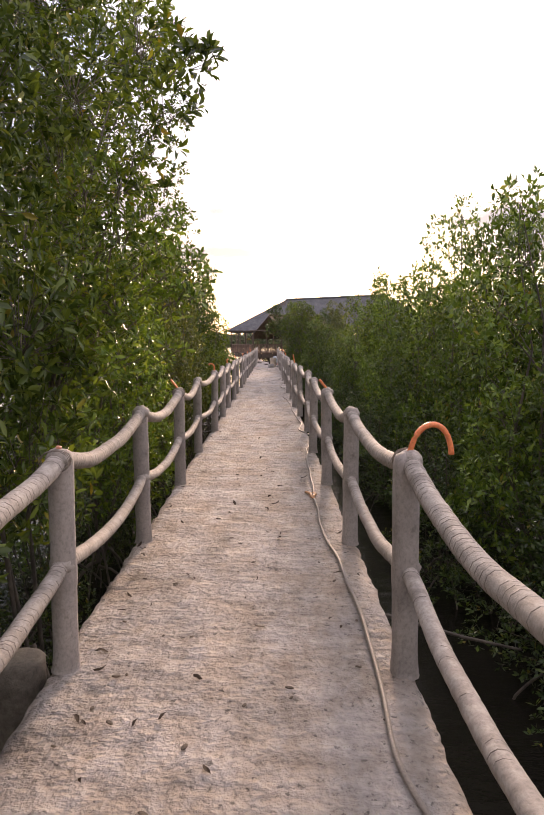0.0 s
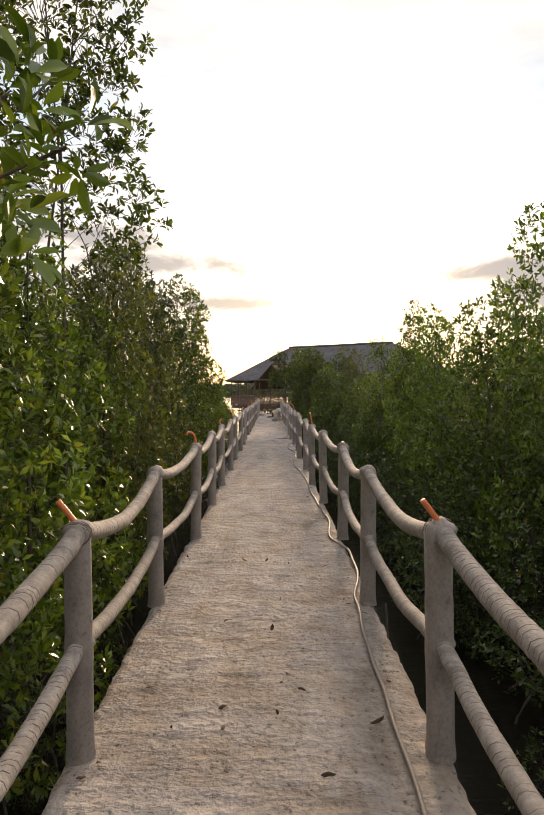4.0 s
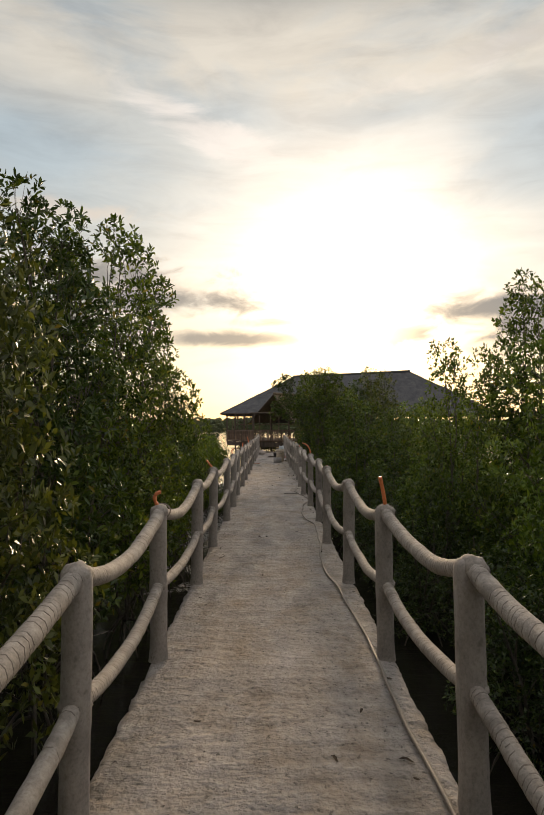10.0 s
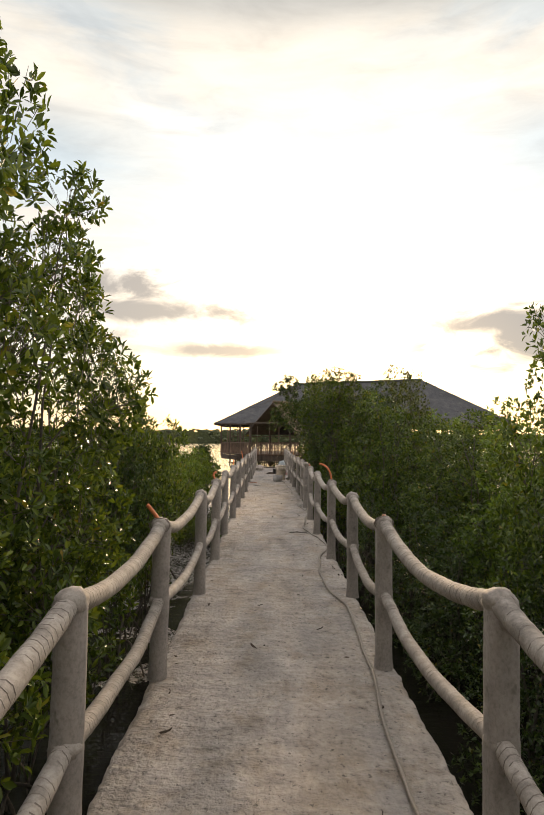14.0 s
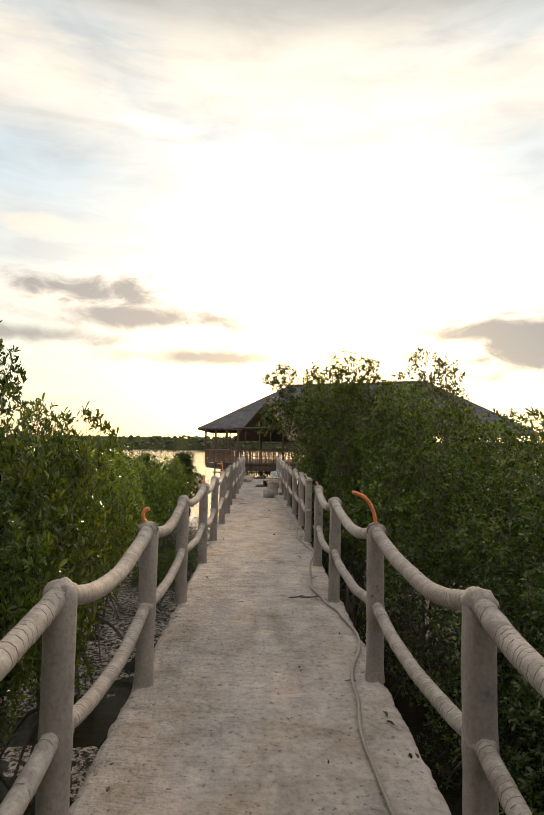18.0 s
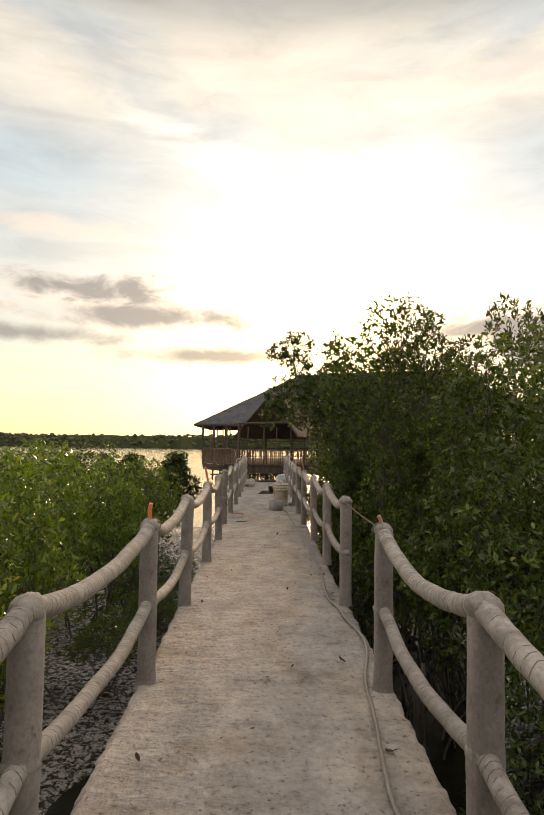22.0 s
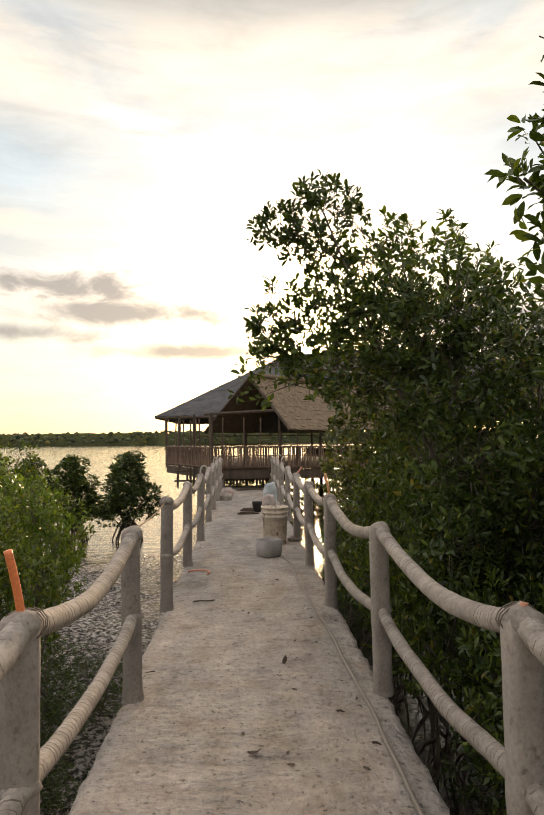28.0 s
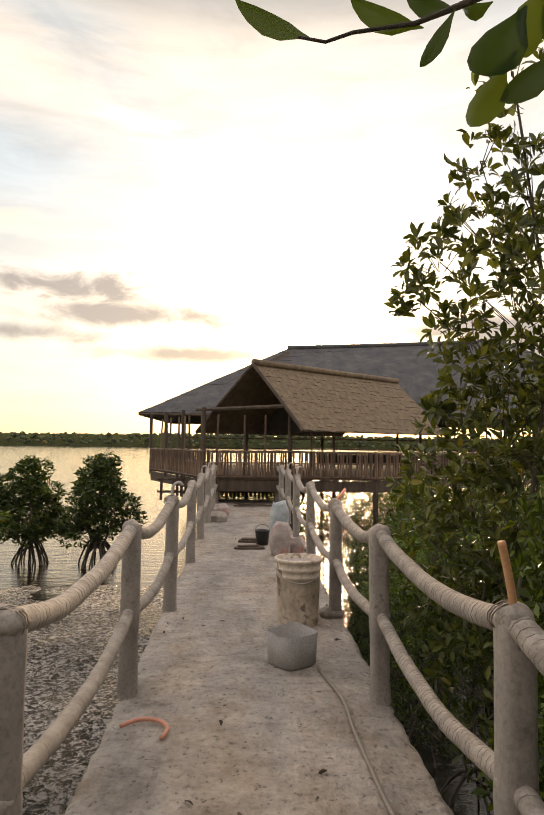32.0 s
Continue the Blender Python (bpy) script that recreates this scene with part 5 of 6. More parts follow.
# the first stretch on the right
FRONT_RIGHT = [
    ("green", 3.6, -0.6, 2.6, 1), ("mid", 3.5, 1.6, 2.5, 1), ("green", 3.5, 3.6, 2.5, 1), ("mid", 3.4, 5.6, 2.9, 1), ("green", 3.2, 7.5, 3.25, 0.95),
    ("mid", 3.3, 9.3, 3.4, 0.85), ("green", 3.4, 11.3, 3.75, 0.9), ("mid", 3.25, 13.3, 3.0, 0.95), ("green", 3.3, 15.3, 3.0, 0.9), ("green", 3.2, 17.1, 3.0, 0.8),
    ("tall", 3.5, 19.0, 3.6, 0.75), ("mid", 2.95, 20.7, 3.0, 0.8), ("green", 3.2, 22.6, 2.25, 0.85), ("mid", 3.4, 24.6, 1.95, 0.9), ("mid", 3.2, 26.0, 2.1, 0.8), ("back", 5.4, 3, 3, 1.3),
    ("back", 5.4, 7.5, 3.1, 1.3), ("back", 5.2, 12, 2.8, 1.3), ("back", 5.4, 17, 2.8, 1.3), ("back", 6, 22, 1.6, 1.3),
]
# undergrowth on the right
FRONT_RIGHT_LOW = [
    ("shrub", 2.3, 20.2, 0.44, 0.77), ("shrub", 2.3, 22.6, 0.35, 0.77), ("shrub", 2.2, 24.6, 0.44, 0.77), ("shrub", 2.1, 26.4, 0.63, 0.77), ("shrub", 3, 5, 0.16, 0.85),
    ("shrub", 2.6, 14.5, 0.25, 0.85), ("shrub", 2.4, 8.5, 0.44, 0.77), ("shrub", 2.4, 12.5, 0.44, 0.77), ("shrub", 2.4, 16.5, 0.44, 0.77),
]
# the group on the right before the hut
GROUP_RIGHT = [
    ("mid", 2.4, 27.3, 2.4, 0.9), ("mid", 2.25, 28.9, 2.6, 0.85), ("mid", 2.3, 30.4, 3.0, 0.7), ("mid", 3.2, 30.3, 3.4, 0.85), ("back", 4.2, 29.4, 1.6, 1.2), ("tall", 3, 32.3, 3.2, 0.85),
    ("mid", 2.0, 31.2, 2.0, 0.7), ("mid", 1.85, 34.5, 2, 0.75), ("bush", 1.75, 32.6, 1.37, 0.68), ("mid", 3.6, 35, 2.9, 1.1), ("bush", 1.9, 33.9, 1.09, 0.77),
    ("bush", 1.85, 31.4, 1.09, 0.77), ("bush", 1.9, 29.6, 1, 0.77), ("bush", 1.55, 33.6, 1.28, 0.59), ("bush", 1.6, 35, 1.28, 0.64), ("bush", 2.7, 33.6, 1.93, 0.85),
]
# low growth on the right beside the hut
END_RIGHT = [
    ("mid", 2.5, 36.9, 2.4, 0.9), ("bush", 1.9, 37.4, 0.72, 0.72), ("bush", 2.3, 39.4, 0.53, 0.85), ("thicket", 3.5, 44.3, 0.6, 0.8), ("thicket", 4.0, 46.2, 0.7, 0.9),
    ("thicket", 4.8, 44.2, 0.8, 1.1), ("bush", 2.5, 41.5, 0.44, 0.85), ("thicket", 4.5, 41, 0.9, 1.2), ("mid", 4.6, 38.5, 2, 1),
    ("shrub", 1.3, 46.0, -0.75, 0.32), ("shrub", 1.05, 43.4, -0.9, 0.3), ("shrub", 2.45, 46.4, -0.4, 0.4), ("shrub", 1.75, 38.6, 0.1, 0.6), ("shrub", 1.75, 40.4, -0.1, 0.5), ("shrub", 1.98, 42.2, -0.2, 0.5), ("shrub", 2.15, 44.2, -0.3, 0.42), ("shrub", 2.7, 42.3, 0.1, 0.6), ("shrub", 2.9, 43.4, 0.3, 0.7), ("shrub", 3.2, 45.6, 0.1, 0.6), ("shrub", 3.7, 44.8, 0.5, 0.9),
    ("shrub", 2.95, 47.6, -0.3, 0.5), ("shrub", 1.62, 44.7, -0.95, 0.28), ("shrub", 1.75, 48.6, -0.75, 0.35), ("shrub", 1.45, 50.0, -0.6, 0.35), ("shrub", 1.35, 47.4, -1.0, 0.22), ("shrub", 2.5, 52.3, -0.45, 0.55), ("shrub", 3.5, 52.6, -0.4, 0.6), ("shrub", 3.5, 57.2, -0.3, 0.9), ("shrub", 4.9, 58.0, -0.3, 0.9), ("shrub", 3.4, 50.3, -0.2, 0.6), ("shrub", 1.6, 53.8, -0.6, 0.5), ("shrub", 2.3, 54.0, -0.65, 0.5), ("shrub", 3.0, 54.2, -0.65, 0.5), ("shrub", 3.7, 54.4, -0.6, 0.5), ("shrub", 4.3, 49.8, -0.2, 1.0), ("shrub", 5.2, 50.2, -0.2, 1.0), ("shrub", 7, 51, -0.2, 1.1), ("shrub", 1.0, 50.8, -0.5, 0.8),
]
# the close back row on the right
WALL_RIGHT = [("wall", 4.6 + 0.25 * math.sin(k * 2.1), 0.5 + 1.75 * k, (2.45, 2.75, 2.3)[k % 3] - (0.8 if 21 < 0.5 + 1.75 * k < 30 else 0.0), 0.95) for k in range(19)]
LOW_WALL_RIGHT = [("shrub", 3.1 + 0.2 * math.sin(k * 1.7), 1.2 + 1.6 * k, 0.5 + 0.25 * math.sin(k), 0.95) for k in range(16)]
# growth in the shade under the hut
UNDER_HUT = [("thicket", 1.3 + 1.15 * k + 0.3 * (j % 2), 50.4 + 2.6 * j, -0.35 + 0.2 * j, 0.75) for j in range(3) for k in range(6) if not 1 <= k <= 2 + j // 2]
# row added behind the hut to block bright sky from the water's reflection
BEHIND_HUT = [("thicket", -2.0 + 1.5 * k, 60.5 + 0.4 * math.sin(k * 2.3), 0.5 + 0.1 * math.sin(k), 1.0) for k in range(12)]
for row in (BEHIND_HUT, UNDER_HUT, WALL_RIGHT, LOW_WALL_RIGHT, FRONT_LEFT, FRONT_LEFT_LOW, BEHIND_LEFT_LOW, BEHIND_LEFT, LOW_LEFT, FLAT_LEFT, FRONT_RIGHT, FRONT_RIGHT_LOW, GROUP_RIGHT, END_RIGHT):
    for kind, x, y, height, spread in row:
        plant(kind, x, y, height, spread)


# lumps of the crowns that lean over the walkway: x, y, z, radius
BOUGHS = [
    (0.42, 32.7, 3.10, 0.22), (0.20, 32.7, 3.08, 0.15), (0.08, 32.7, 3.02, 0.10), (0.60, 32.7, 3.20, 0.20), (0.45, 32.7, 3.32, 0.14), (0.72, 32.7, 3.10, 0.14), (0.55, 32.75, 2.90, 0.20),
    (0.30, 32.7, 2.95, 0.15), (0.50, 32.7, 2.72, 0.12), (0.68, 32.8, 2.80, 0.15), (0.24, 32.5, 2.36, 0.13), (0.10, 32.45, 2.25, 0.12), (0.0, 32.42, 2.12, 0.08), (0.35, 32.5, 2.20, 0.20),
    (0.34, 32.5, 2.00, 0.16), (0.16, 32.46, 2.06, 0.13), (0.56, 32.6, 2.32, 0.20), (0.56, 32.5, 2.05, 0.22), (0.76, 32.65, 2.50, 0.22), (0.82, 32.55, 2.20, 0.28), (0.66, 32.5, 1.86, 0.20),
    (1.02, 32.65, 2.62, 0.25), (1.12, 32.55, 2.22, 0.35), (0.98, 32.5, 1.86, 0.30), (1.32, 32.4, 1.90, 0.40), (1.36, 32.5, 2.45, 0.36), (1.7, 32.4, 2.2, 0.45), (2.0, 32.6, 1.9, 0.50),
    (0.06, 32.45, 2.34, 0.11), (0.20, 32.5, 2.50, 0.13), (0.46, 32.5, 2.50, 0.17), (0.70, 32.5, 2.36, 0.20), (0.42, 32.5, 1.86, 0.11), (-0.02, 32.42, 1.98, 0.07), (0.22, 32.5, 2.22, 0.14), (0.12, 32.44, 2.14, 0.10), (0.95, 32.5, 2.4, 0.25), (0.62, 32.55, 2.55, 0.18),
]
SKIRT = [
    (1.35, 32.2, 1.45, 0.40), (1.15, 32.45, 1.42, 0.36), (1.7, 32.3, 1.1, 0.50), (1.45, 32.6, 0.75, 0.45), (1.6, 31.8, 0.35, 0.45), (1.5, 32.9, 0.05, 0.45), (2.2, 32.2, 1.5, 0.50), (1.55, 32.2, -0.4, 0.45), (1.2, 32.2, 0.95, 0.30),
]
# tips, then bends, of the two twigs that hang lowest over the path
TWIGS = [
    [(-0.068, 32.60, 1.751), (-0.048, 32.60, 1.748), (-0.028, 32.60, 1.756), (0.018, 32.60, 1.765), (0.049, 32.60, 1.779), (0.115, 32.60, 1.811), (0.25, 32.58, 1.86), (0.60, 32.55, 1.92), (1.3, 32.5, 1.95)],
    [(-0.135, 32.38, 1.79), (0.0, 32.40, 1.815), (0.15, 32.42, 1.86), (0.45, 32.46, 1.95), (1.2, 32.5, 2.0)],
    [(0.02, 32.62, 1.98), (0.16, 32.6, 2.02), (0.35, 32.58, 2.06), (0.8, 32.55, 2.1)],
]
SECOND_CROWN = [
    (0.85, 35.5, 2.3, 0.16), (1, 35.6, 2.55, 0.22), (1.25, 35.5, 2.7, 0.28), (1.2, 35.5, 3.1, 0.16), (1.3, 35.3, 3.5, 0.2), (1.5, 35.5, 2.9, 0.33), (1.2, 35.6, 2.1, 0.28), (1.45, 35.6, 2.3, 0.38),
    (1.7, 35.7, 2.6, 0.4), (1.2, 35.8, 1.7, 0.26), (1.45, 35.8, 1.6, 0.38), (1.75, 35.8, 1.9, 0.45), (1.15, 36.4, 1.25, 0.26), (1.4, 36.2, 1.1, 0.38), (1.6, 36, 1.1, 0.45), (1.2, 36.5, 0.75, 0.28),
    (1.45, 36.4, 0.4, 0.38), (1.7, 36, 0.5, 0.5), (1.5, 36.2, 0, 0.4), (1.65, 36, -0.3, 0.45), (1.9, 35.9, 1.4, 0.5), (2.1, 35.8, 2.2, 0.5),
]
# the tree further back, showing over the boughs, and the one that reaches the railing just before
TALL_BEHIND = [
    (1.33, 33.9, 3.45, 0.20), (1.2, 33.8, 3.15, 0.22), (1.5, 33.9, 3.25, 0.25), (1.75, 33.9, 3.35, 0.22), (1.9, 33.8, 3.1, 0.28), (1.55, 33.9, 2.9, 0.35), (1.25, 33.8, 2.75, 0.28), (1.85, 33.9, 2.7, 0.4), (2.2, 34.0, 2.9, 0.35),
    (1.6, 33.9, 2.4, 0.4), (2.1, 34.0, 2.2, 0.5), (1.7, 33.9, 1.9, 0.4),
]
RAILSIDE = [
    (0.80, 29.9, 2.42, 0.13), (0.76, 29.9, 2.22, 0.11), (0.65, 29.88, 2.20, 0.06), (0.79, 29.9, 2.05, 0.13), (0.82, 29.9, 1.90, 0.13), (0.88, 29.9, 2.58, 0.14), (0.88, 29.9, 1.74, 0.16), (0.84, 29.9, 2.74, 0.09),
    (0.92, 29.9, 2.42, 0.17), (1.02, 29.9, 2.65, 0.18), (0.84, 29.9, 2.2, 0.12), (1.0, 29.9, 2.12, 0.22), (1.2, 30.0, 2.4, 0.3), (1.35, 30.0, 2.8, 0.28), (1.3, 30.0, 2.0, 0.33), (1.15, 29.9, 1.7, 0.24),
    (1.55, 30.1, 2.3, 0.4), (1.5, 30.1, 1.6, 0.4), (1.45, 30.1, 1.1, 0.36), (1.6, 30.1, 0.6, 0.4), (1.7, 30.2, 3.1, 0.35), (1.35, 30.1, 3.05, 0.26), (1.5, 30.2, 3.2, 0.22), (1.95, 30.3, 3.05, 0.3), (1.6, 30.15, 2.7, 0.38), (2.0, 30.3, 2.6, 0.45), (1.9, 30.2, 2.0, 0.5),
]
# the tall open crown that leans out over the railing early on
OVERHANG = [
    (-1.10, 10.5, 3.12, 0.20), (-1.20, 10.5, 3.40, 0.24), (-1.42, 10.5, 3.70, 0.24), (-1.30, 10.5, 2.85, 0.18), (-1.22, 10.5, 4.0, 0.22), (-1.42, 10.55, 4.45, 0.24), (-1.26, 10.5, 4.85, 0.24), (-1.25, 10.5, 5.3, 0.25), (-1.22, 10.5, 5.7, 0.25), (-1.55, 10.6, 3.1, 0.26),
    (-1.65, 10.5, 4.0, 0.34), (-1.65, 10.6, 4.7, 0.36), (-1.6, 10.6, 5.4, 0.36), (-1.65, 10.6, 6.0, 0.36), (-1.95, 10.6, 3.5, 0.42), (-2.1, 10.6, 4.4, 0.46), (-2.1, 10.6, 5.2, 0.46), (-2.1, 10.6, 5.9, 0.42), (-2.0, 12.5, 3.2, 0.3),
]
# the bright green boughs that hang over the railing a little further on
GREEN_BOUGH = [
    (-0.28, 5.75, 1.99, 0.08), (-0.40, 5.8, 2.10, 0.12), (-0.58, 5.8, 2.38, 0.14), (-0.42, 5.75, 1.86, 0.12), (-0.55, 5.7, 1.80, 0.14), (-0.66, 5.75, 2.20, 0.18), (-0.76, 5.8, 2.46, 0.18), (-0.80, 5.8, 2.03, 0.20), (-0.62, 5.7, 1.97, 0.16), (-0.95, 5.8, 2.3, 0.24),
    (-0.98, 5.75, 1.78, 0.24), (-0.80, 5.6, 1.66, 0.17), (-0.40, 5.3, 1.47, 0.05), (-0.52, 5.35, 1.48, 0.07), (-0.70, 5.4, 1.46, 0.10), (-0.95, 5.5, 1.4, 0.17), (-1.2, 5.8, 2.1, 0.32), (-1.25, 5.7, 1.6, 0.32), (-1.2, 5.8, 2.6, 0.28), (-0.95, 5.85, 2.7, 0.2), (-1.5, 5.8, 1.2, 0.35), (-1.4, 5.6, 0.8, 0.3),
]
# a bough high over the start of the walk
START_BOUGH = [
    (-0.37, 5.5, 3.47, 0.22), (-0.59, 5.69, 3.15, 0.25), (-0.81, 5.91, 3.69, 0.35), (-0.91, 6.04, 2.88, 0.22), (-1.4, 6.18, 3.61, 0.47), (-1.99, 6.31, 4.01, 0.5), (-2.75, 6.45, 3.74, 0.5), (-1.53, 6.31, 2.88, 0.45), (-2.34, 6.45, 2.93, 0.5),
    (-1.18, 7.26, 4.42, 0.5), (-1.99, 7.53, 4.96, 0.5), (-2.88, 7.53, 4.82, 0.5), (-1.67, 7.26, 3.74, 0.5), (-2.48, 7.8, 5.9, 0.5),
]


# broad leaves of the lowest twig: foot, tip, half width
TWIG_LEAVES = [
    ((-0.058, 32.60, 1.750), (-0.114, 32.60, 1.776), 0.010), ((0.024, 32.60, 1.762), (-0.031, 32.60, 1.781), 0.012), ((0.044, 32.59, 1.770), (0.018, 32.59, 1.724), 0.006), ((0.096, 32.59, 1.775), (0.054, 32.58, 1.714), 0.019),
    ((0.090, 32.61, 1.745), (0.058, 32.60, 1.687), 0.013), ((0.130, 32.60, 1.750), (0.084, 32.61, 1.713), 0.012), ((0.049, 32.60, 1.777), (0.012, 32.61, 1.797), 0.011), ((0.080, 32.61, 1.792), (0.052, 32.60, 1.775), 0.007), ((0.116, 32.60, 1.800), (0.096, 32.60, 1.741), 0.014), ((0.14, 32.61, 1.815), (0.12, 32.61, 1.76), 0.013),
]


def broad_leaves(spec, home, r):
    """Single folded leaves with a short stalk, each from its foot to its tip."""
    vs, fs = [], []
    for foot, tip, w in spec:
        a, b = np.array(foot) - home, np.array(tip) - home
        d = b - a
        flat = unit(np.cross(d, np.array([0.25 * r.randn(), 1.0, 0.35 * r.randn()])))
        up = unit(np.cross(flat, d))
        o = len(vs)
        for u, k, lift in ((0.0, 0.05, 0.0), (0.14, 0.32, 0.2), (0.34, 0.86, 0.5), (0.56, 1.0, 0.6), (0.78, 0.74, 0.3), (0.92, 0.36, 0.0), (1.0, 0.03, -0.4)):
            c = a + d * u + up * (0.006 * lift)
            vs += [c - flat * w * k + up * w * k * 0.3, c, c + flat * w * k + up * w * k * 0.3]
        for i in range(6):
            q = o + 3 * i
            fs += [(q, q + 1, q + 4, q + 3), (q + 1, q + 2, q + 5, q + 4)]
    return np.array(vs), np.array(fs)


def leaning_tree(x0, y0, lumps, seed, dens, size, label, leaf=M_LEAF, twigs=()):
    """A mangrove whose boughs reach over the walkway."""
    blobs = [(x - x0, y - y0, z - GROUND, r) for x, y, z, r in lumps]
    trunk, sticks, crown, roots = tree_parts(seed, blobs, leaf, dens=dens, size=size, prop=8, stem_r=0.018, rich=True)
    ob = thing("mangrove_tree", (x0, y0, GROUND - 0.05), label, "tree", "mangroves")
    part("trunk", trunk, ob)
    tagged(part("branchwork", sticks, ob), kind="stuff")
    part("crown", crown, ob)
    tagged(part("root_tangle", roots, ob), kind="stuff")
    r = np.random.RandomState(seed + 7)
    home = np.array([x0, y0, GROUND - 0.05])
    for line in twigs:
        pts = np.array(line) - home
        rad = 0.0012 + 0.0068 * np.linspace(0, 1, len(pts)) ** 2.4
        bough = part("bough", mesh_of("bough", *tube([Vector(p) for p in pts], list(rad), 6), M_BARK, True), ob)
        spots, ways = [], []
        for a, b in zip(pts[:-2], pts[1:-1]):
            n = max(2, int(np.linalg.norm(b - a) / 0.035))
            for k in range(n):
                spots.append(a + (b - a) * (k + 0.5) / n)
                ways.append((a - b) / np.linalg.norm(a - b) * 0.9 + np.array([0, 0, 0.25]) * r.randn())
        spots.append(pts[0])
        ways.append(pts[0] - pts[1])
        if line is TWIGS[0]:
            lv, lf = broad_leaves(TWIG_LEAVES, home, r)
        else:
            lv, lf = leaf_cloud(r, np.array(spots), unit(np.array(ways)), 2, size * 0.85, True)
        part("leaves", quad_mesh("leaves", lv, lf, leaf, True), bough)


leaning_tree(1.75, 32.4, BOUGHS + SKIRT, 41, 215, 0.060, "mangrove tree leaning its boughs over the walkway", leaf=M_LEAF_DEEP, twigs=TWIGS)
leaning_tree(1.85, 35.9, SECOND_CROWN, 43, 105, 0.084, "mangrove tree with open boughs beside the last railing", leaf=M_LEAF_OLIVE)
leaning_tree(1.95, 33.9, TALL_BEHIND, 44, 100, 0.080, "tall mangrove with an open sunlit top behind the boughs")
leaning_tree(1.6, 30.1, RAILSIDE, 45, 190, 0.054, "slender mangrove reaching over the railing")
leaning_tree(-1.95, 10.6, OVERHANG, 47, 115, 0.074, "tall mangrove with an open crown leaning out over the railing", leaf=M_LEAF)
leaning_tree(-1.75, 5.8, GREEN_BOUGH, 48, 185, 0.064, "bright green mangrove with boughs hanging over the railing", leaf=M_LEAF_YOUNG)
leaning_tree(-2.3, 6.2, START_BOUGH, 46, 120, 0.082, "mangrove with a bough hanging high over the walkway")


# ---- things left on the walkway ----
def bag_mesh(name, w, d, h, mat, seed, neck=0.35, sides=18, rows=12):
    """A slumped sack: a lumpy bulge with a gathered top."""
    verts, faces = [], []
    for i in range(rows + 1):
        t = i / rows
        bulge = (0.88 + 0.16 * math.sin(math.pi * min(1, t * 1.15) * 0.85)) * (1 if t < 0.7 else 1 - (1 - neck) * ((t - 0.7) / 0.3) ** 0.8)
        for k in range(sides):
            a = 2 * math.pi * k / sides
            c, s = math.cos(a), math.sin(a)
            q = bulge * (1 + 0.15 * noise.noise((c * 1.6 + seed, s * 1.6, t * 2.5)) + 0.12 * noise.noise((c * 4, s * 4 + seed, t * 7)))
            verts.append((c * q * w / 2, s * q * d / 2, h * t * (1 + 0.16 * noise.noise((c * 1.3 + seed, s * 1.3, 0)))))
    for i in range(rows):
        for k in range(sides):
            a, b = i * sides + k, i * sides + (k + 1) % sides
            faces.append((a, b, b + sides, a + sides))
    faces += [tuple(reversed(range(sides))), tuple(rows * sides + k for k in range(sides))]
    return mesh_of(name, verts, faces, mat, True)


def make_bucket(x, y):
    ob = thing("bucket", (x, y, 0), "cement-smeared cream plastic pail standing on the walkway", "bucket")
    prof = [(0.0, 0.004), (0.158, 0.004), (0.165, 0.02), (0.178, 0.38), (0.186, 0.383), (0.186, 0.402), (0.180, 0.405), (0.182, 0.438), (0.190, 0.441), (0.190, 0.46), (0.184, 0.463), (0.186, 0.505), (0.197, 0.508), (0.197, 0.53), (0.180, 0.53), (0.163, 0.05), (0.0, 0.05)]
    part("body", mesh_of("body", *lathe(prof, 32), M_BUCKET, True), ob)
    part("mortar", mesh_of("mortar", *lathe([(0.176, 0.49), (0.11, 0.498), (0.04, 0.492), (0.0, 0.496)], 20), M_SACK, True), ob, "dried mortar filling the pail")
    arc = [(0.194 * math.cos(a), -0.194 * abs(math.sin(a)) - 0.004, 0.48 - 0.12 * math.sin(a)) for a in [math.pi * i / 14 for i in range(15)]]
    part("handle", mesh_of("handle", *tube(arc, 0.004, 6), M_GREYPIPE, True), ob, "thin wire handle")


def make_tub(x, y):
    ob = thing("tub", (x, y, 0), "cut-down grey plastic container, open at the top", "container")
    sides = 28
    def ring(w, d, z, lift=0.0):
        out = []
        for k in range(sides):
            a = 2 * math.pi * k / sides
            c, s = math.cos(a), math.sin(a)
            q = 1 / (abs(c) ** 4 + abs(s) ** 4) ** 0.25
            out.append((c * q * w / 2, s * q * d / 2, z + lift * noise.noise((c * 2, s * 2, 1))))
        return out
    rings = [ring(0.02, 0.02, 0.003), ring(0.255, 0.245, 0.003), ring(0.275, 0.265, 0.02), ring(0.298, 0.285, 0.215, 0.014), ring(0.288, 0.275, 0.213, 0.014), ring(0.262, 0.25, 0.03), ring(0.02, 0.02, 0.028)]
    verts = [p for r in rings for p in r]
    faces = [(i * sides + k, i * sides + (k + 1) % sides, (i + 1) * sides + (k + 1) % sides, (i + 1) * sides + k) for i in range(len(rings) - 1) for k in range(sides)]
    part("body", mesh_of("body", verts, faces, M_TUB, True), ob)
    ob.rotation_euler = (0, 0, radians(35))


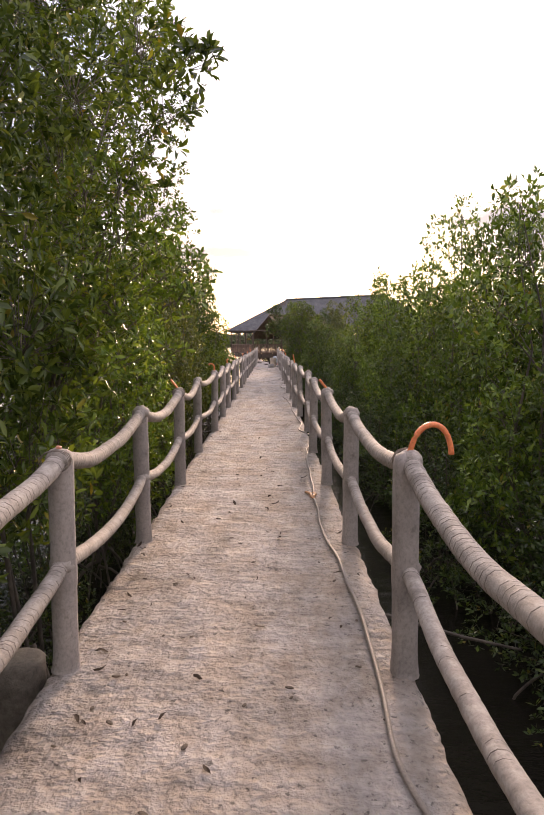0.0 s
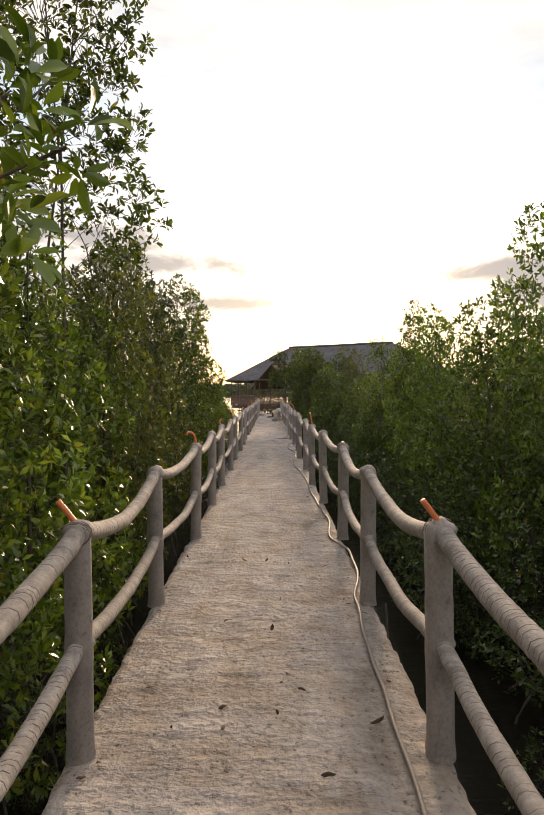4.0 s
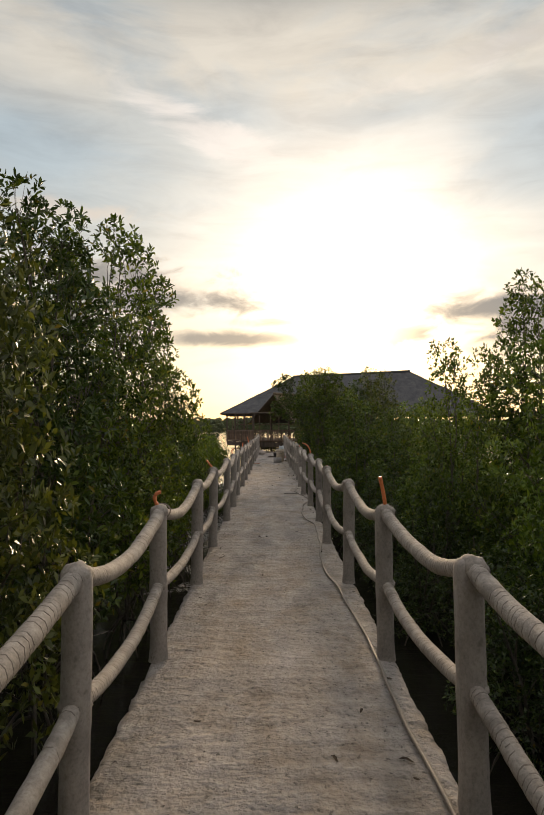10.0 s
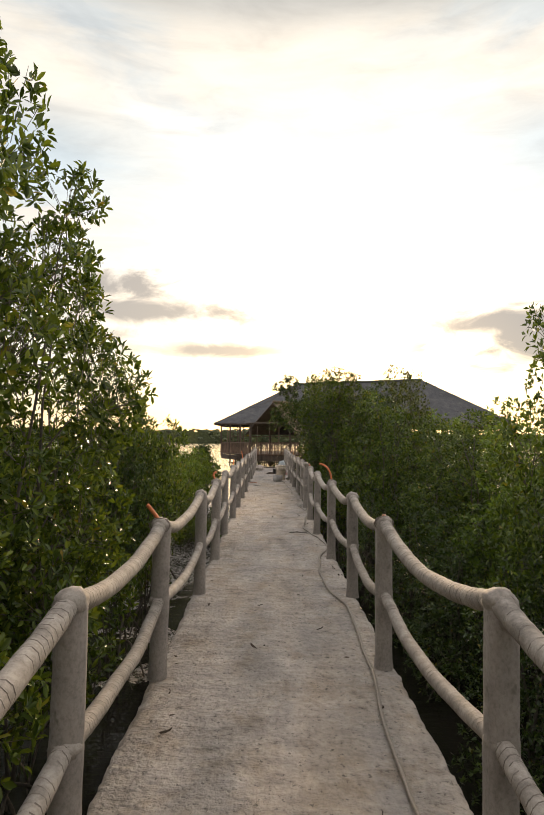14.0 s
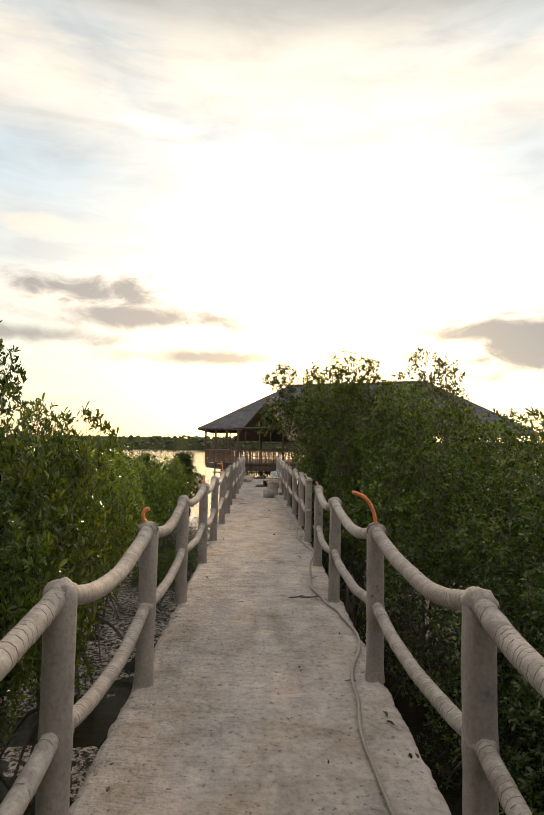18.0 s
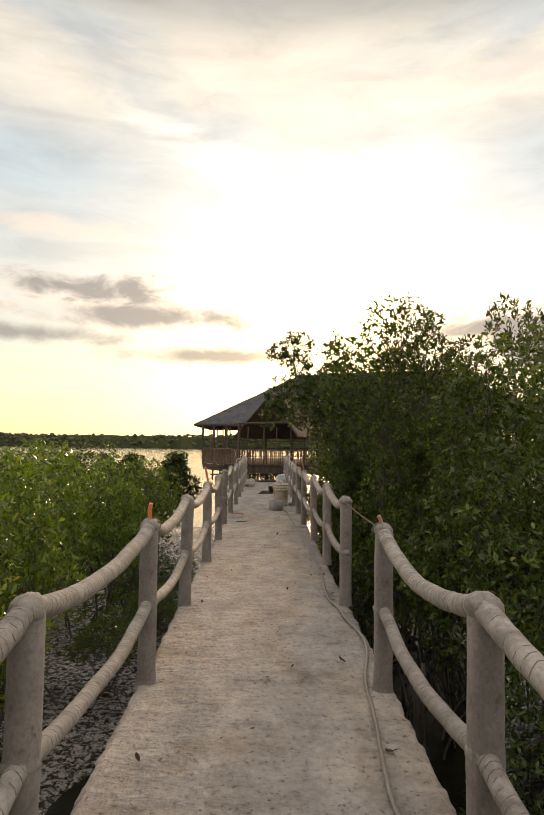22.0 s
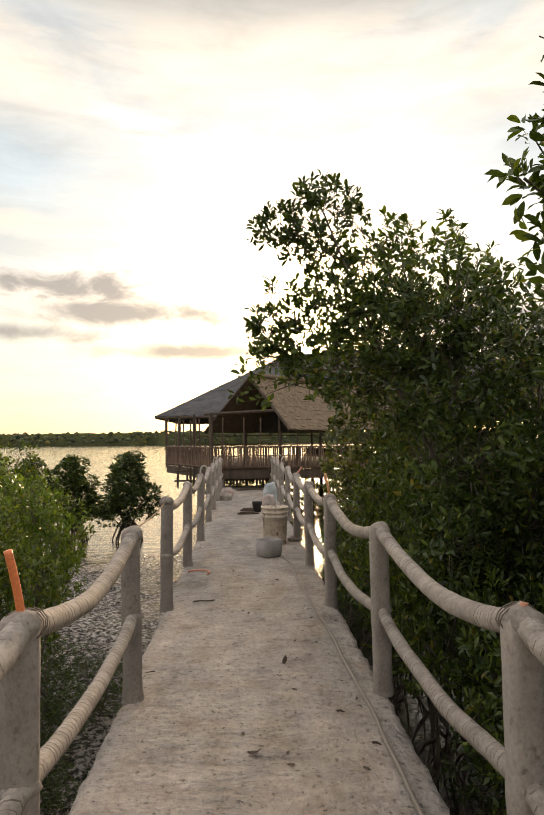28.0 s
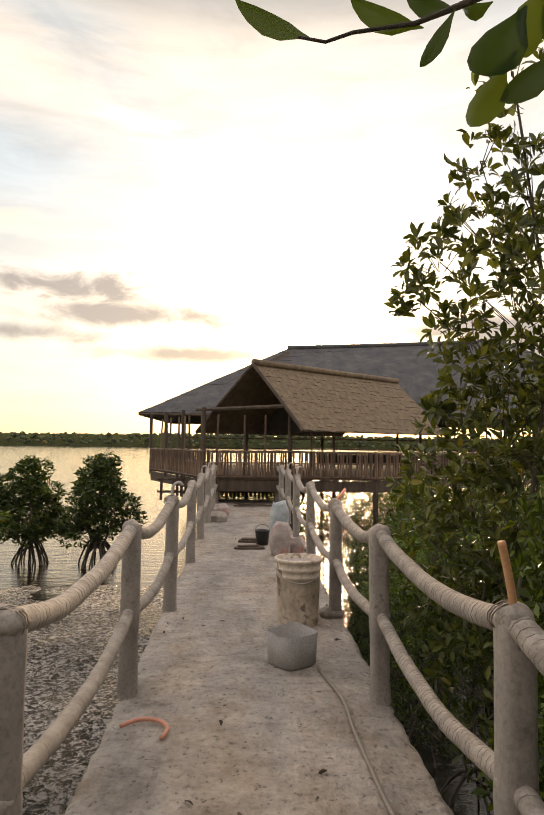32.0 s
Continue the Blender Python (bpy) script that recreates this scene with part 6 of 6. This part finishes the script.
make_bucket(0.362, 37.28)
make_tub(0.24, 36.36)
thing("mortar_lump", (0.66, 37.45, 0.0), "lump of hardened mortar beside a post", "rubble", me=bag_mesh("mortar_lump", 0.22, 0.14, 0.085, M_RAIL, 3, 0.6))
for x, y, w, d, h, mat, seed, label in (
    (0.40, 40.35, 0.27, 0.22, 0.47, M_SACK, 1, "pale cement sack with red print, half empty"),
    (0.62, 40.55, 0.25, 0.20, 0.24, M_SACK, 5, "slumped cement sack with red markings"),
    (0.50, 42.3, 0.30, 0.20, 0.58, M_SACK_BLUE, 2, "upright pale blue woven sack"),
    (0.62, 43.9, 0.30, 0.24, 0.22, M_SACK_BLUE, 12, "folded pale woven sack beside the railing"),
    (-0.55, 43.8, 0.34, 0.36, 0.20, M_RAIL, 15, "flattened grey sack at the walkway edge"),
    (-0.52, 44.9, 0.32, 0.34, 0.24, M_SACK, 18, "grey cement sack leaning by the railing"),
):
    thing("sack", (x, y, 0), label, "sack", "sacks near the hut", me=bag_mesh("sack", w, d, h * 0.85, mat, seed, 0.72))


def make_black_pail():
    ob = thing("pail", (0.19, 41.15, 0), "small black plastic pail on the walkway", "bucket")
    part("body", mesh_of("body", *lathe([(0.0, 0.003), (0.085, 0.003), (0.105, 0.20), (0.112, 0.205), (0.108, 0.212), (0.098, 0.205), (0.08, 0.02), (0.0, 0.02)], 20), M_BLACK, True), ob)
    part("handle", mesh_of("handle", *tube([(0.105 * math.cos(a), -0.03, 0.205 + 0.09 * math.sin(a)) for a in [math.pi * i / 12 for i in range(13)]], 0.003, 6), M_BLACK, True), ob)


make_black_pail()
for x, y, w, d, rot, label in ((0.0, 40.8, 0.42, 0.10, 4, "loose grey timber board lying on the walkway"), (0.02, 41.4, 0.34, 0.16, -8, "mortar-covered board with trowel scraps"), (0.15, 46.6, 0.9, 0.2, 6, "pile of scrap boards by the hut")):
    ob = thing("board", (x, y, 0.006), label, "board", me=mesh_of("board", *join(box(-w / 2, w / 2, -d / 2, d / 2, 0, 0.022), box(-w * 0.38, w * 0.33, -d * 0.2, d * 0.6, 0.022, 0.045)), M_TIMBER))
    ob.rotation_euler = (0, 0, radians(rot))


def loose_pipe():
    path = [(0.0, 0.0), (0.05, 0.07), (0.14, 0.09), (0.22, 0.04), (0.25, -0.05), (0.22, -0.13)]
    fine = [Vector((*path[0], 0.013))]
    for i in range(len(path) - 1):
        for s in (1, 2, 3):
            a, b = Vector((*path[i], 0.013)), Vector((*path[i + 1], 0.013))
            fine.append(a.lerp(b, s / 3))
    for _ in range(4):
        fine = [fine[0]] + [(fine[i - 1] + fine[i] * 2 + fine[i + 1]) / 4 for i in range(1, len(fine) - 1)] + [fine[-1]]
    ob = thing("loose_pipe", (-0.70, 35.42, 0.008), "short bent faded orange pipe lying on the concrete", "pipe", me=mesh_of("loose_pipe", *tube(fine, 0.011, 10), M_FADED, True))


loose_pipe()


# ---- litter ----
def litter_meshes():
    out = []
    for seed in range(4):
        r = np.random.RandomState(seed + 50)
        v, f = leaf_cloud(r, np.zeros((1, 3)), unit(np.array([[0.6, 0.3, 0.5]]) + 0.4 * r.randn(1, 3)), 1, 0.062, True)
        v = v - v.mean(0)
        v[:, 2] = v[:, 2] * 0.45 + 0.006 * np.sin(v[:, 0] * 170 + seed) * np.cos(v[:, 1] * 150)
        v[:, 2] -= v[:, 2].min() - 0.003
        out.append(("dry_leaf", quad_mesh("dry_leaf", v, f, M_DRY), "curled brown fallen leaf on the concrete", "leaf"))
    for seed in range(3):
        out.append(("soil_clod", bag_mesh("soil_clod", 0.034, 0.016, 0.004, M_CLOD, seed * 4, 0.6, 9, 3), "small dark clod of dried mud", "clod"))
    return out


def scatter_litter():
    kinds = litter_meshes()
    r = random.Random(9)
    spots = [(0.58, 4.62), (-0.33, 4.72), (-0.28, 4.66), (-0.38, 4.58), (-0.6, 3.75), (-0.33, 3.2), (-0.23, 3.24), (-0.52, 3.3), (-0.12, 3.06), (-0.44, 3.55), (-0.2, 3.9), (0.55, 4.0), (-0.62, 4.2)]
    spots += [(r.uniform(-0.72, 0.68), r.uniform(2.5, 47) ** 1.0) for _ in range(120)]
    spots += [(r.uniform(0.40, 0.68), r.uniform(28, 35)) for _ in range(24)] + [(r.uniform(-0.1, 0.35), r.uniform(31, 35)) for _ in range(14)]
    spots += [(r.uniform(-0.7, 0.3), r.uniform(2.4, 8.0)) for _ in range(45)]
    spots += [(r.choice((-1, 1)) * r.uniform(0.55, 0.75), r.uniform(2.5, 40)) for _ in range(60)]
    for x, y in spots:
        name, me, label, cat = kinds[r.randrange(7)]
        ob = thing(name, (x, y, 0.004), label, cat, "litter on the walkway", me=me)
        ob.rotation_euler = (0, 0, r.uniform(0, 6.28))
        k = r.uniform(0.7, 1.35) * (1.0 if name == "dry_leaf" else 0.9)
        ob.scale = (k, k, k)


scatter_litter()


def drop_sticks():
    r = random.Random(21)
    for x, y, ln, rot, z in ((0.565, 6.70, 0.27, 103, 0.016), (0.60, 6.68, 0.20, 86, 0.018), (0.42, 24.6, 0.3, 12, 0.008), (-0.45, 34.2, 0.2, 10, 0.008)):
        path = [(-ln / 2, 0, 0), (-ln / 6, 0.006, 0.004), (ln / 6, -0.005 - 0.05 * ln, 0.003), (ln / 2, 0.004, 0)]
        ob = thing("stick", (x, y, z), "short brown broken stick on the walkway", "stick", "litter on the walkway", me=mesh_of("stick", *tube(path, 0.013 if y < 8 else 0.007, 7), M_TAN if y < 8 else M_BARK, True))
        ob.rotation_euler = (0, 0, radians(rot))
    for x0, y0, z0, x1, y1, z1, rad, label in ((0.7, 6.0, -0.75, 2.2, 5.7, -1.0, 0.018, "bare grey branch caught across the mud"), (1.15, 10.2, -1.6, 1.1, 10.25, -0.4, 0.016, "thin dead stake standing in the water"), (1.35, 28.0, -1.7, 1.34, 28.05, -0.5, 0.035, "short bamboo stake standing in the mud"), (1.45, 28.25, -1.7, 1.47, 28.3, -0.55, 0.03, "weathered bamboo stake beside another one")):
        o = Vector((x0, y0, z0))
        p = Vector((x1, y1, z1)) - o
        thing("dead_branch", o, label, "branch", me=mesh_of("dead_branch", *tube([(0, 0, 0), p * 0.35 + Vector((0, 0, 0.02)), p * 0.7 - Vector((0, 0, 0.01)), p], [rad, rad * 0.9, rad * 0.8, rad * 0.6], 7), M_BARK, True))


drop_sticks()
